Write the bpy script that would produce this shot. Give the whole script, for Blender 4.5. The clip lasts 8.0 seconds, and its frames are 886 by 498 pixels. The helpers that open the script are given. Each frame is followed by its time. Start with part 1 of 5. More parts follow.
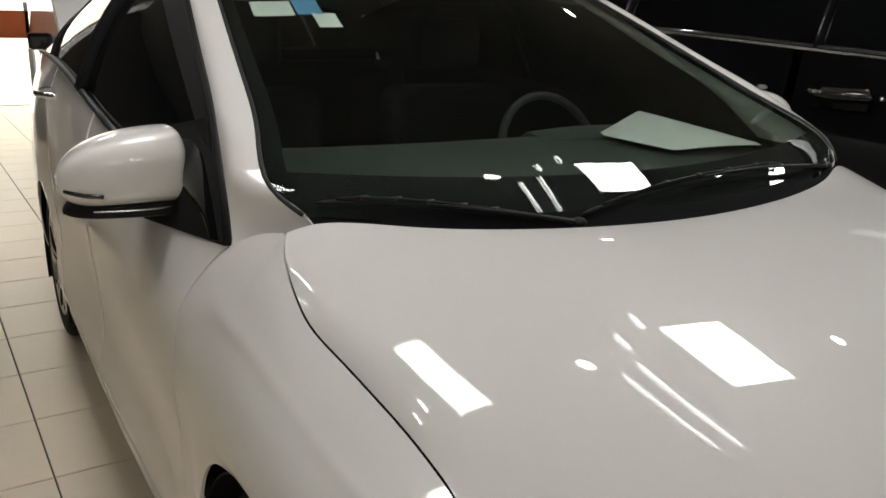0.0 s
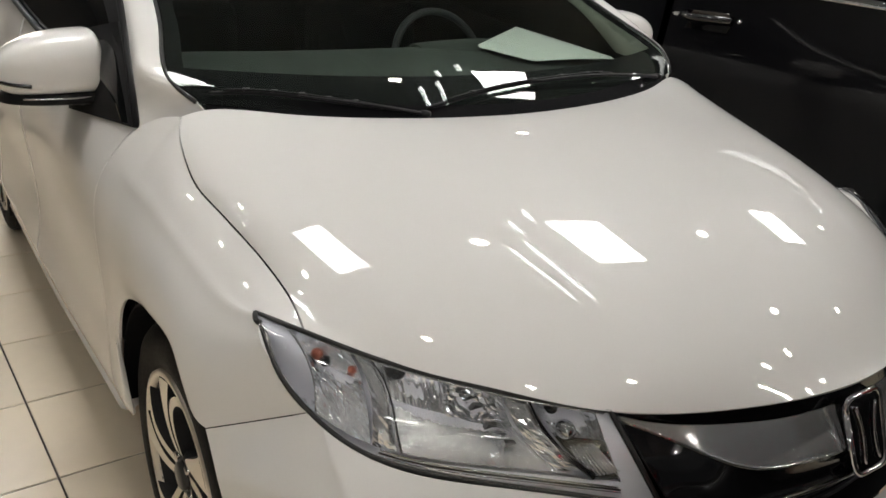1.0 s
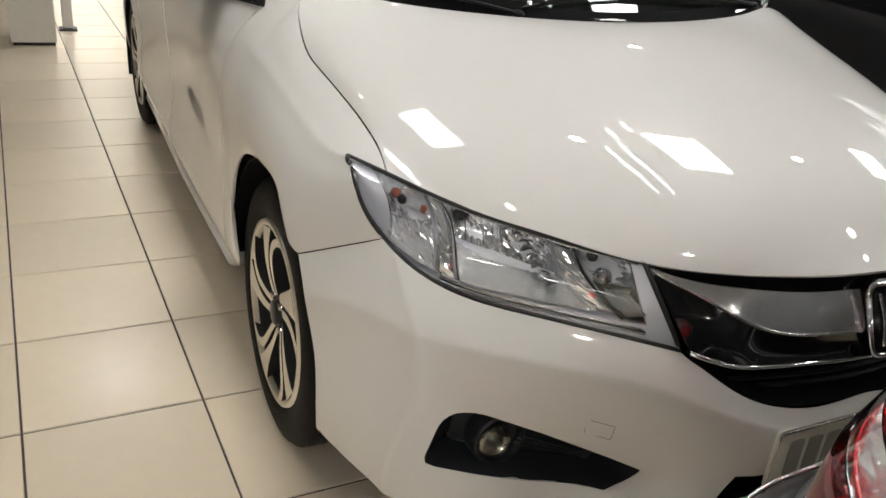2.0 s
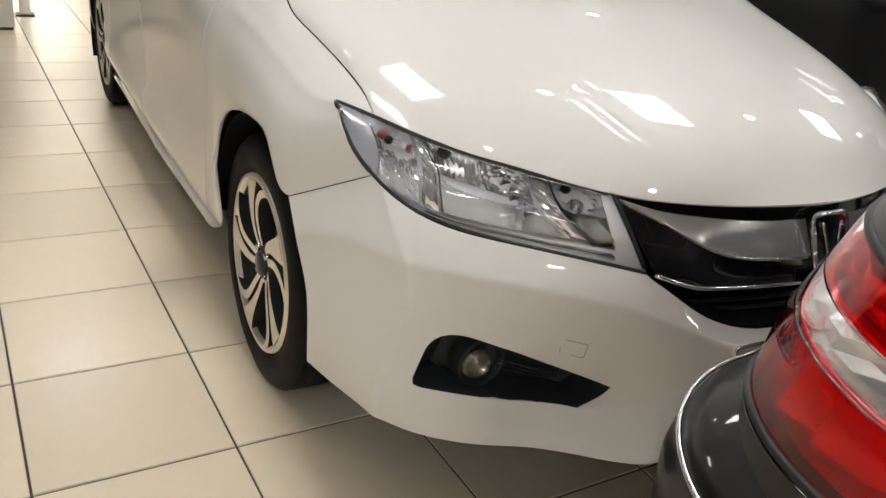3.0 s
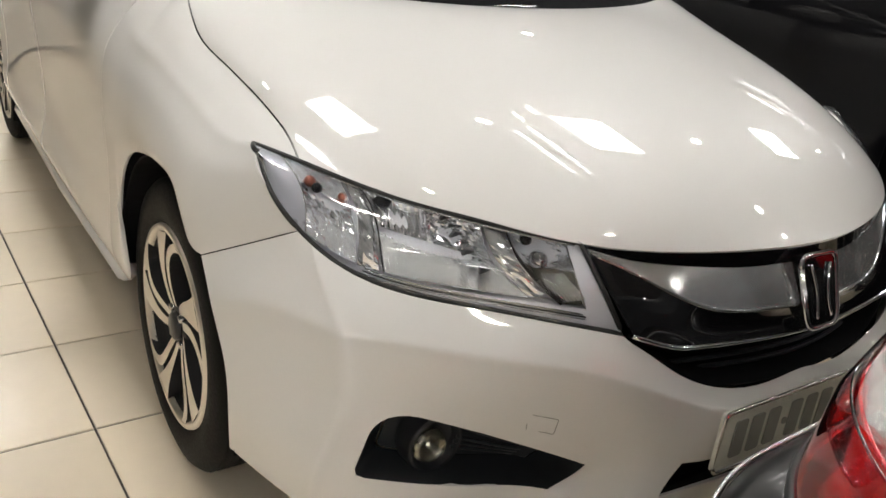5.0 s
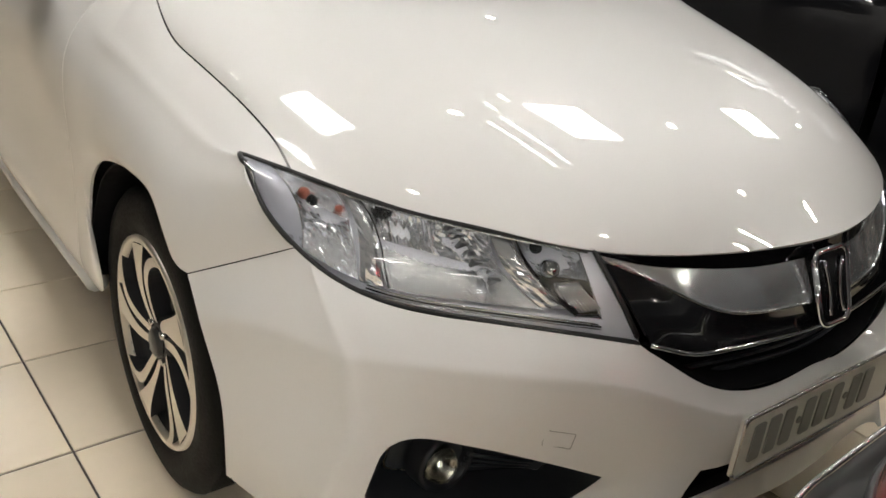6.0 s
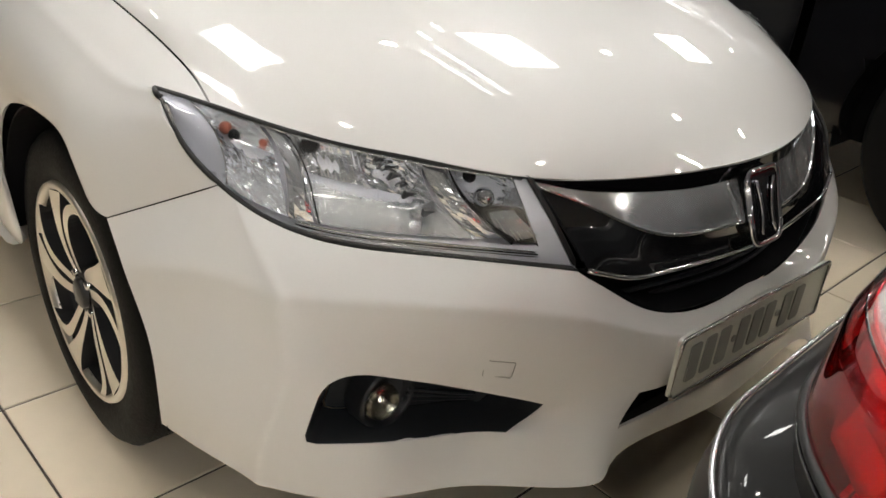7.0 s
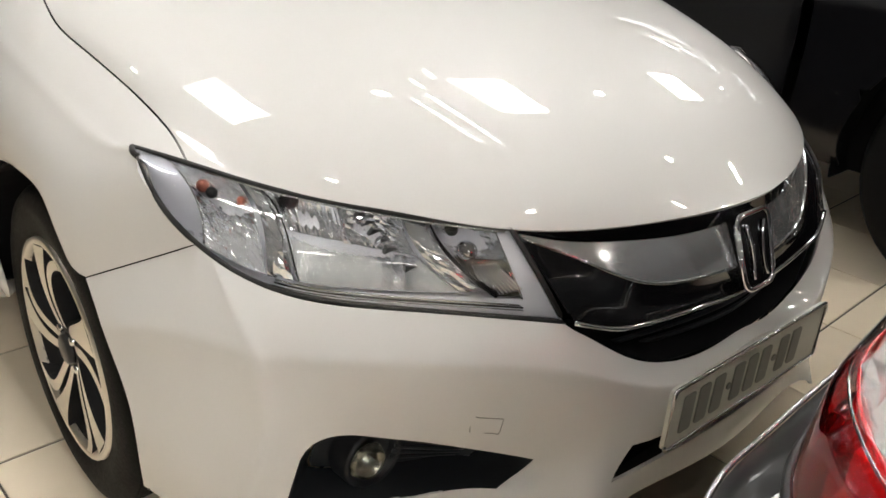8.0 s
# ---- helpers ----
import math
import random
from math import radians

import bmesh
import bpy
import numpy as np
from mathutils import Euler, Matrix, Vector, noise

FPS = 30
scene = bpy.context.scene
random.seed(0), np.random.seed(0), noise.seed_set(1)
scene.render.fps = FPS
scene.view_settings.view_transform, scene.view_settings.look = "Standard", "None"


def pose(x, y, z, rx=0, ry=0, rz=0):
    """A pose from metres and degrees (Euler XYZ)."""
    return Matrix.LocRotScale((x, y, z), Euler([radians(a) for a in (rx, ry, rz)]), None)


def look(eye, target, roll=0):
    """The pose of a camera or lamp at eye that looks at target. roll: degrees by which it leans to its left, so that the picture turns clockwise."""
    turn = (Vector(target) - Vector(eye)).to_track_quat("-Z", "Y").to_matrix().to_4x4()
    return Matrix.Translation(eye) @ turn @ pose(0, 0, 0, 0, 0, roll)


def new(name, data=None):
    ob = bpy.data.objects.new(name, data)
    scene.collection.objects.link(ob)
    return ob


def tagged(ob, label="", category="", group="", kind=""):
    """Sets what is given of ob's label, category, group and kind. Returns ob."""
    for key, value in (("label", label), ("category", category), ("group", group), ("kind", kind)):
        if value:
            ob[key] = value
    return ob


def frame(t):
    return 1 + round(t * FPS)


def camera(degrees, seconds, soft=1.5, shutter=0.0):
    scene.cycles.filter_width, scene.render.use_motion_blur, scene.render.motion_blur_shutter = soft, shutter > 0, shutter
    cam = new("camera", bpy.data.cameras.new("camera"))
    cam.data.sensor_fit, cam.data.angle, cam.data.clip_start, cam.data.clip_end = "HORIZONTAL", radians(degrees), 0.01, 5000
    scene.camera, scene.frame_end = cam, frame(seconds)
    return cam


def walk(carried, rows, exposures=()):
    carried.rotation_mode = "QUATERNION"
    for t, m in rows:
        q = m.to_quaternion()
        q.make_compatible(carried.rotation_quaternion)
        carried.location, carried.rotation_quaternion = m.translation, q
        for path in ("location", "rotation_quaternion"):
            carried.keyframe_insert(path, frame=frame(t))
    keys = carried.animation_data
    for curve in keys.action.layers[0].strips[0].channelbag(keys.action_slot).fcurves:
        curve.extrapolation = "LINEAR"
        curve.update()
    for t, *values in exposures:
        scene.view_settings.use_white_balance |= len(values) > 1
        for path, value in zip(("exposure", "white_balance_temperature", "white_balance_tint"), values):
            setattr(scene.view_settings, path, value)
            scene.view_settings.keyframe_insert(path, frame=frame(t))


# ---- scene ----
cam = camera(56.7, 8.0, 1.6)
PATH = [
    (0, (-1.133, -0.979, 1.283), (-0.135, 0.671, 0.753), 1.2),
    (0.5, (-1.159, -1.205, 1.297), (-0.088, 0.383, 0.72), 1.0),
    (1, (-1.17, -1.376, 1.309), (-0.104, 0.162, 0.603), 2.9),
    (1.5, (-1.145, -1.482, 1.273), (-0.265, 0.124, 0.469), 4.8),
    (2, (-1.229, -1.605, 1.228), (-0.393, 0.017, 0.409), 5.7),
    (2.2, (-1.264, -1.675, 1.210), (-0.423, -0.059, 0.385), 5.6),
    (3.3, (-1.335, -1.714, 1.156), (-0.357, -0.160, 0.364), 7.2),
    (3.5, (-1.332, -1.68, 1.152), (-0.33, -0.132, 0.378), 7.4),
    (4, (-1.306, -1.627, 1.142), (-0.279, -0.088, 0.383), 6.7),
    (4.5, (-1.258, -1.572, 1.148), (-0.212, -0.049, 0.382), 6.0),
    (4.7, (-1.230, -1.553, 1.142), (-0.179, -0.032, 0.379), 6.0),
    (5.8, (-1.228, -1.416, 1.150), (-0.099, 0.053, 0.397), 5.5),
    (6, (-1.241, -1.408, 1.158), (-0.1, 0.026, 0.357), 5.4),
    (6.5, (-1.239, -1.408, 1.124), (-0.066, -0.066, 0.216), 5.1),
    (7, (-1.217, -1.402, 1.131), (0.004, -0.107, 0.219), 5.2),
    (7.5, (-1.202, -1.402, 1.145), (0.038, -0.105, 0.262), 4.9),
    (8, (-1.17, -1.396, 1.157), (0.055, -0.065, 0.304), 3.8),
]
EXPOSURES = [(0.0, -0.52), (0.5, -0.50), (1.0, -0.10), (1.5, 0.00), (2.0, 0.08), (3.5, 0.33), (4.5, 0.33), (6.5, 0.26), (7.0, 0.34), (8.0, 0.42)]
walk(cam, [(t, look(eye, target, roll)) for t, eye, target, roll in PATH], EXPOSURES)

# ---- world and light ----
world = bpy.data.worlds.new("showroom_air")
scene.world = world
world.use_nodes = True
world.node_tree.nodes["Background"].inputs[0].default_value = (0.9, 0.93, 1.0, 1)
world.node_tree.nodes["Background"].inputs[1].default_value = 0.15
PANEL_GLOW, SPOT_GLOW, TUBE_GLOW, DAY_GLOW = 26.5, 110.0, 22.0, 3.0
DAY_WATTS = 2.5


# ---- materials ----
def material(name, color, rough=0.5, metal=0.0, coat=0.0, bump=0.0, scale=40.0, vary=0.0, stain=3.0, **more):
    m = bpy.data.materials.new(name)
    m.use_nodes = True
    nt = m.node_tree
    b = nt.nodes["Principled BSDF"]
    b.inputs["Base Color"].default_value = (*color, 1)
    b.inputs["Roughness"].default_value = rough
    b.inputs["Metallic"].default_value = metal
    b.inputs["Coat Weight"].default_value = coat
    b.inputs["Coat Roughness"].default_value = more.get("coat_rough", 0.02)
    b.inputs["Transmission Weight"].default_value = more.get("clear", 0.0)
    b.inputs["Specular IOR Level"].default_value = more.get("spec", 0.5)
    b.inputs["IOR"].default_value = more.get("ior", 1.5)
    b.inputs["Alpha"].default_value = more.get("alpha", 1.0)
    if "glow" in more:
        b.inputs["Emission Color"].default_value = (*more.get("glow_color", color), 1)
        b.inputs["Emission Strength"].default_value = more["glow"]
    co = nt.nodes.new("ShaderNodeTexCoord")
    if vary:
        n1 = nt.nodes.new("ShaderNodeTexNoise")
        n1.inputs["Scale"].default_value, n1.inputs["Detail"].default_value = stain, 6
        n2 = nt.nodes.new("ShaderNodeTexNoise")
        n2.inputs["Scale"].default_value, n2.inputs["Detail"].default_value = scale, 4
        for n in (n1, n2):
            nt.links.new(co.outputs["Object"], n.inputs["Vector"])
        mix = nt.nodes.new("ShaderNodeMath")
        mix.operation = "ADD"
        nt.links.new(n1.outputs["Fac"], mix.inputs[0])
        nt.links.new(n2.outputs["Fac"], mix.inputs[1])
        ramp = nt.nodes.new("ShaderNodeMapRange")
        ramp.inputs["From Min"].default_value, ramp.inputs["From Max"].default_value = 0.6, 1.4
        ramp.inputs["To Min"].default_value, ramp.inputs["To Max"].default_value = 1 - vary, 1 + vary
        nt.links.new(mix.outputs[0], ramp.inputs["Value"])
        mul = nt.nodes.new("ShaderNodeVectorMath")
        mul.operation = "SCALE"
        mul.inputs[0].default_value = color
        nt.links.new(ramp.outputs[0], mul.inputs["Scale"])
        nt.links.new(mul.outputs[0], b.inputs["Base Color"])
        rr = nt.nodes.new("ShaderNodeMapRange")
        rr.inputs["From Min"].default_value, rr.inputs["From Max"].default_value = 0.6, 1.4
        rr.inputs["To Min"].default_value, rr.inputs["To Max"].default_value = rough * 0.8, min(1, rough * 1.2)
        nt.links.new(mix.outputs[0], rr.inputs["Value"])
        nt.links.new(rr.outputs[0], b.inputs["Roughness"])
    if bump:
        n3 = nt.nodes.new("ShaderNodeTexNoise")
        n3.inputs["Scale"].default_value, n3.inputs["Detail"].default_value = more.get("bump_scale", scale), 5
        nt.links.new(co.outputs["Object"], n3.inputs["Vector"])
        bp = nt.nodes.new("ShaderNodeBump")
        bp.inputs["Strength"].default_value, bp.inputs["Distance"].default_value = bump, more.get("deep", 0.002)
        nt.links.new(n3.outputs["Fac"], bp.inputs["Height"])
        nt.links.new(bp.outputs["Normal"], b.inputs["Normal"])
    return m


paint = material("white_paint", (0.78, 0.77, 0.755), 0.38, 0, 1.0, vary=0.015, scale=300, stain=4, coat_rough=0.004, spec=0.12)
black_paint = material("black_paint", (0.003, 0.003, 0.004), 0.3, 0, 0.7, coat_rough=0.01, spec=0.15)
tail_paint = material("dark_metallic_paint", (0.006, 0.0058, 0.0056), 0.35, 0.0, 0.3, coat_rough=0.015, spec=0.2)
wing_chrome = material("wing_chrome", (0.82, 0.83, 0.85), 0.14, 0.80)
chrome = material("chrome", (0.80, 0.82, 0.85), 0.05, 1.0)
satin = material("satin_silver", (0.62, 0.62, 0.62), 0.22, 1.0, vary=0.05)
machined = material("machined_alloy", (0.80, 0.76, 0.70), 0.34, 1.0, vary=0.01, scale=120)
alloy_dark = material("dark_alloy", (0.024, 0.024, 0.026), 0.5, 0.3, 0.1, vary=0.15)
rubber = material("tyre_rubber", (0.007, 0.007, 0.007), 0.6, bump=0.3, scale=160, vary=0.25, stain=9, spec=0.12)
wiper_black = material("wiper_black", (0.008, 0.008, 0.009), 0.42, bump=0.1, scale=300, spec=0.2)
sail_black = material("sail_plastic", (0.010, 0.010, 0.011), 0.55, bump=0.1, scale=420, spec=0.12)
plastic = material("black_plastic", (0.026, 0.029, 0.032), 0.42, bump=0.25, scale=420, vary=0.15, spec=0.3)
gloss_black = material("gloss_black", (0.006, 0.006, 0.007), 0.08, 0, 0.6)
matte_black = material("dark_lining", (0.008, 0.008, 0.009), 0.85, vary=0.2, spec=0.08)
satin_black = material("satin_black", (0.03, 0.03, 0.032), 0.28, 0.2)
seal = material("rubber_seal", (0.01, 0.01, 0.01), 0.5)
clear = material("clear_lens", (0.97, 0.98, 0.98), 0.0, clear=1.0, ior=1.45)
windscreen_glass = material("windscreen_glass", (0.60, 0.68, 0.62), 0.0, clear=1.0, ior=1.42)
tint_glass = material("tinted_glass", (0.004, 0.0045, 0.005), 0.03, 0, 0.0, spec=0.22)
reflector = material("lamp_reflector", (0.92, 0.93, 0.96), 0.07, 0.90)
pale_reflector = material("pale_reflector", (0.82, 0.83, 0.86), 0.18, 0.82)
bright_reflector = material("bright_reflector", (0.95, 0.96, 1.0), 0.11, 0.82)
housing_grey = material("lamp_housing", (0.58, 0.58, 0.62), 0.34, 0.15, vary=0.05)
tip_grey = material("lamp_tip", (0.34, 0.34, 0.38), 0.3, 0.3, vary=0.05)
fog_grey = material("fog_reflector", (0.24, 0.23, 0.19), 0.18, 0.9)
ring_black = material("ring_black", (0.012, 0.013, 0.016), 0.5)
grey_wall = material("grey_wall", (0.13, 0.128, 0.12), 0.8, vary=0.08)
amber = material("amber_bulb", (0.24, 0.075, 0.05), 0.3, 0.5, 0.2)
red_lens = material("red_lens", (0.88, 0.012, 0.018), 0.0, clear=1.0, ior=1.45)
red_solid = material("red_plastic", (0.55, 0.008, 0.015), 0.15, 0, 1.0)
red_deep = material("red_reflector", (0.85, 0.10, 0.10), 0.2, 0.8)
tail_silver = material("tail_reflector", (0.86, 0.86, 0.86), 0.24, 0.85)
plate_white = material("plate_enamel", (0.70, 0.69, 0.63), 0.35, vary=0.06, coat=0.4)
plate_ink = material("plate_ink", (0.24, 0.24, 0.22), 0.5)
dash_mat = material("dashboard_grain", (0.026, 0.033, 0.029), 0.65, bump=0.08, scale=300, vary=0.1)
pillar_trim = material("pillar_trim", (0.66, 0.67, 0.60), 0.7, vary=0.05)
trim_dark_beige = material("dark_beige_trim", (0.13, 0.125, 0.105), 0.7, vary=0.06)
seat_cloth = material("seat_cloth", (0.010, 0.010, 0.010), 0.8, vary=0.15, spec=0.08)
paper_mat = material("paper", (0.78, 0.82, 0.80), 0.7, vary=0.04, scale=25)
wall_mat = material("wall_paint", (0.72, 0.70, 0.66), 0.75, bump=0.1, scale=30, vary=0.05)
dark_wall = material("dark_wall", (0.10, 0.095, 0.09), 0.8, vary=0.15)
ceiling_mat = material("ceiling_paint", (0.14, 0.14, 0.14), 0.85, vary=0.03)
track_paint = material("track_paint", (0.12, 0.12, 0.122), 0.8, vary=0.05)
grout = material("grout", (0.075, 0.058, 0.045), 0.9, vary=0.25, scale=60)
cabinet_white = material("cabinet_white", (0.75, 0.73, 0.68), 0.45, vary=0.04)
orange_paint = material("orange_board", (0.85, 0.20, 0.06), 0.5, vary=0.06)
panel_glow = material("led_panel", (1, 1, 1), 0.4, glow=PANEL_GLOW, glow_color=(1.0, 0.985, 0.96))
spot_glow = material("downlight", (1, 1, 1), 0.4, glow=SPOT_GLOW, glow_color=(1.0, 0.95, 0.85))
tube_glow = material("light_tube", (1, 1, 1), 0.4, glow=TUBE_GLOW, glow_color=(1.0, 0.985, 0.96))
day_glow = material("daylight", (1, 1, 1), 0.9, glow=DAY_GLOW, glow_color=(1.0, 0.93, 0.78))


def tile_material():
    m = material("cream_floor_tile", (0.86, 0.74, 0.57), 0.30, 0, 0.06, vary=0.03, scale=20, stain=2.0, coat_rough=0.1)
    nt = m.node_tree
    b = nt.nodes["Principled BSDF"]
    old = b.inputs["Base Color"].links[0].from_socket
    nt.links.remove(b.inputs["Roughness"].links[0])
    b.inputs["Roughness"].default_value = 0.33
    info = nt.nodes.new("ShaderNodeObjectInfo")
    r = nt.nodes.new("ShaderNodeMapRange")
    r.inputs["To Min"].default_value, r.inputs["To Max"].default_value = 0.94, 1.04
    nt.links.new(info.outputs["Random"], r.inputs["Value"])
    s = nt.nodes.new("ShaderNodeVectorMath")
    s.operation = "SCALE"
    nt.links.new(old, s.inputs[0])
    nt.links.new(r.outputs[0], s.inputs["Scale"])
    nt.links.new(s.outputs[0], b.inputs["Base Color"])
    return m


tile_mat = tile_material()


# ---- building helpers ----
def made(name, verts, faces, mat, parent=None, label="", smooth=True):
    me = bpy.data.meshes.new(name)
    me.from_pydata([tuple(map(float, v)) for v in verts], [], faces)
    me.materials.append(mat)
    if smooth:
        me.shade_smooth()
    ob = new(name, me)
    if parent:
        ob.parent = parent
    return tagged(ob, label)


def part(name, bm, mat, parent=None, label="", smooth=True):
    me = bpy.data.meshes.new(name)
    bm.to_mesh(me)
    bm.free()
    me.materials.append(mat)
    if smooth:
        me.shade_smooth()
    ob = new(name, me)
    if parent:
        ob.parent = parent
    return tagged(ob, label)


def thing(name, label, category, at=(0, 0, 0), group="", kind=""):
    ob = new(name)
    ob.location = at
    ob.empty_display_size = 0.1
    return tagged(ob, label, category, group, kind)


def spline_weights(t, s):
    """Natural cubic interpolation: the matrix that takes values at knots t to values at s."""
    t, s = np.asarray(t, float), np.asarray(s, float)
    n = len(t)
    if n == 2:
        f = (s - t[0]) / (t[1] - t[0])
        return np.stack([1 - f, f], 1)
    h = np.diff(t)
    A, B = np.zeros((n, n)), np.zeros((n, n))
    A[0, 0] = A[-1, -1] = 1
    for i in range(1, n - 1):
        A[i, i - 1], A[i, i], A[i, i + 1] = h[i - 1], 2 * (h[i - 1] + h[i]), h[i]
        B[i, i - 1], B[i, i], B[i, i + 1] = 6 / h[i - 1], -6 / h[i - 1] - 6 / h[i], 6 / h[i]
    M = np.linalg.solve(A, B)
    W = np.zeros((len(s), n))
    for k, v in enumerate(s):
        i = min(max(np.searchsorted(t, v) - 1, 0), n - 2)
        a, b = (t[i + 1] - v) / h[i], (v - t[i]) / h[i]
        W[k, i] += a
        W[k, i + 1] += b
        W[k] += ((a ** 3 - a) * M[i] + (b ** 3 - b) * M[i + 1]) * h[i] ** 2 / 6
    return W


def knots(p):
    """Chord-length knots shared by a net's rows, p of shape (rows, n, 3)."""
    d = np.linalg.norm(np.diff(p, axis=1), axis=2).mean(0) + 1e-6
    return np.r_[0, np.cumsum(d)] / d.sum()


def surface(net, rows, cols, seams=None):
    """A smooth grid of rows x cols points through a net of points (rows, columns, xyz)."""
    p = np.array(net, float)
    tr, tc = knots(p.transpose(1, 0, 2)), knots(p)
    Wr = spline_weights(tr, np.linspace(0, 1, rows) if seams is None else seams)
    Wc = spline_weights(tc, np.linspace(0, 1, cols) if np.isscalar(cols) else cols)
    return np.einsum("ra,cb,abk->rck", Wr, Wc, p)


def curve_points(pts, n):
    p = np.array(pts, float)[None]
    return np.einsum("cb,abk->ack", spline_weights(knots(p), np.linspace(0, 1, n)), p)[0]


def normals(g):
    du, dv = np.gradient(g, axis=0), np.gradient(g, axis=1)
    n = np.cross(du, dv)
    return n / (np.linalg.norm(n, axis=2, keepdims=True) + 1e-12)


def sheet(name, g, mat, parent, label="", side=1, out=(0, 0.9, 0.3), thick=0.005, keep=None):
    """A curved panel with thickness and turned-in edges from a grid; side -1 mirrors it. out: a point inside the body."""
    g = np.array(g)
    n = normals(g)
    mid = g.shape[0] // 2, g.shape[1] // 2
    if np.dot(n[mid], g[mid] - np.array(out)) < 0:
        n = -n
        turn = True
    else:
        turn = False
    R, C = g.shape[:2]
    top, low = g.reshape(-1, 3), (g - n * thick).reshape(-1, 3)
    ok = np.ones((R - 1, C - 1), bool) if keep is None else keep
    faces, count = [], {}
    for i in range(R - 1):
        for j in range(C - 1):
            if not ok[i, j]:
                continue
            a, b, c, d = i * C + j, (i + 1) * C + j, (i + 1) * C + j + 1, i * C + j + 1
            f = (d, c, b, a) if turn else (a, b, c, d)
            faces.append(f)
            for e in zip(f, f[1:] + f[:1]):
                count[e] = count.get(e, 0) + 1
    rim = [e for e in count if (e[1], e[0]) not in count]
    N = R * C
    verts = np.concatenate([top, low])
    base = list(faces)
    faces += [tuple(v + N for v in reversed(f)) for f in base]
    crisp = set()
    for a, b in rim:
        faces.append((b, a, a + N, b + N))
        crisp |= {frozenset((a, b)), frozenset((a + N, b + N))}
    if side < 0:
        verts = verts * (-1, 1, 1)
        faces = [tuple(reversed(f)) for f in faces]
    used = sorted({v for f in faces for v in f})
    index = {v: k for k, v in enumerate(used)}
    ob = made(name, verts[used], [tuple(index[v] for v in f) for f in faces], mat, parent, label)
    crisp = {frozenset(index[v] for v in e) for e in crisp}
    for e in ob.data.edges:
        if frozenset(e.vertices) in crisp:
            e.use_edge_sharp = True
    return ob


def tube(name, pts, r, mat, parent, label="", n=8, side=1, close=False, flat=1.0):
    """A round or flattened rod along a curve."""
    p = np.array(pts, float) * (side, 1, 1)
    m = len(p)
    t = np.gradient(p, axis=0)
    t /= np.linalg.norm(t, axis=1, keepdims=True) + 1e-9
    ref = np.array((0, 0, 1.0)) if abs(t[:, 2]).mean() < 0.8 else np.array((0, 1.0, 0))
    verts = []
    rr = np.broadcast_to(r, (m,))
    for i in range(m):
        a = np.cross(t[i], ref)
        a /= np.linalg.norm(a) + 1e-9
        b = np.cross(a, t[i])
        for k in range(n):
            w = 2 * math.pi * k / n
            verts.append(p[i] + rr[i] * (math.cos(w) * a + flat * math.sin(w) * b))
    faces = [(i * n + k, i * n + (k + 1) % n, (i + 1) * n + (k + 1) % n, (i + 1) * n + k) for i in range(m - 1) for k in range(n)]
    faces += [tuple(range(n))[::-1], tuple((m - 1) * n + k for k in range(n))]
    return made(name, verts, faces, mat, parent, label)


def lathe(name, profile, mat, parent, label="", n=48, at=(0, 0, 0), axis="x", side=1, shut=False):
    """A turned body: profile of (along, radius) about an axis."""
    verts = []
    for k in range(n):
        w = 2 * math.pi * k / n
        for a, r in profile:
            q = (a, r * math.cos(w), r * math.sin(w)) if axis == "x" else (r * math.cos(w), a, r * math.sin(w)) if axis == "y" else (r * math.cos(w), r * math.sin(w), a)
            verts.append((side * (at[0] + q[0]), at[1] + q[1], at[2] + q[2]))
    m = len(profile)
    faces = [(k * m + i, k * m + i + 1, ((k + 1) % n) * m + i + 1, ((k + 1) % n) * m + i) for k in range(n) for i in range(m - 1)]
    if shut:
        faces += [tuple(k * m for k in range(n))[::-1], tuple(k * m + m - 1 for k in range(n))]
    ob = made(name, verts, faces, mat, parent, label)
    bm = bmesh.new()
    bm.from_mesh(ob.data)
    bmesh.ops.recalc_face_normals(bm, faces=bm.faces)
    bm.to_mesh(ob.data)
    bm.free()
    ob.data.shade_smooth()
    return ob


def box_bm(x0, x1, y0, y1, z0, z1, bevel=0.0, seg=2):
    bm = bmesh.new()
    bmesh.ops.create_cube(bm, size=1)
    for v in bm.verts:
        v.co = ((x0 + x1) / 2 + v.co.x * (x1 - x0), (y0 + y1) / 2 + v.co.y * (y1 - y0), (z0 + z1) / 2 + v.co.z * (z1 - z0))
    if bevel:
        bmesh.ops.bevel(bm, geom=bm.edges[:], offset=bevel, segments=seg, affect="EDGES", profile=0.5)
    return bm


def box(name, dims, mat, parent=None, label="", bevel=0.0, seg=2):
    return part(name, box_bm(*dims, bevel, seg), mat, parent, label, smooth=False)


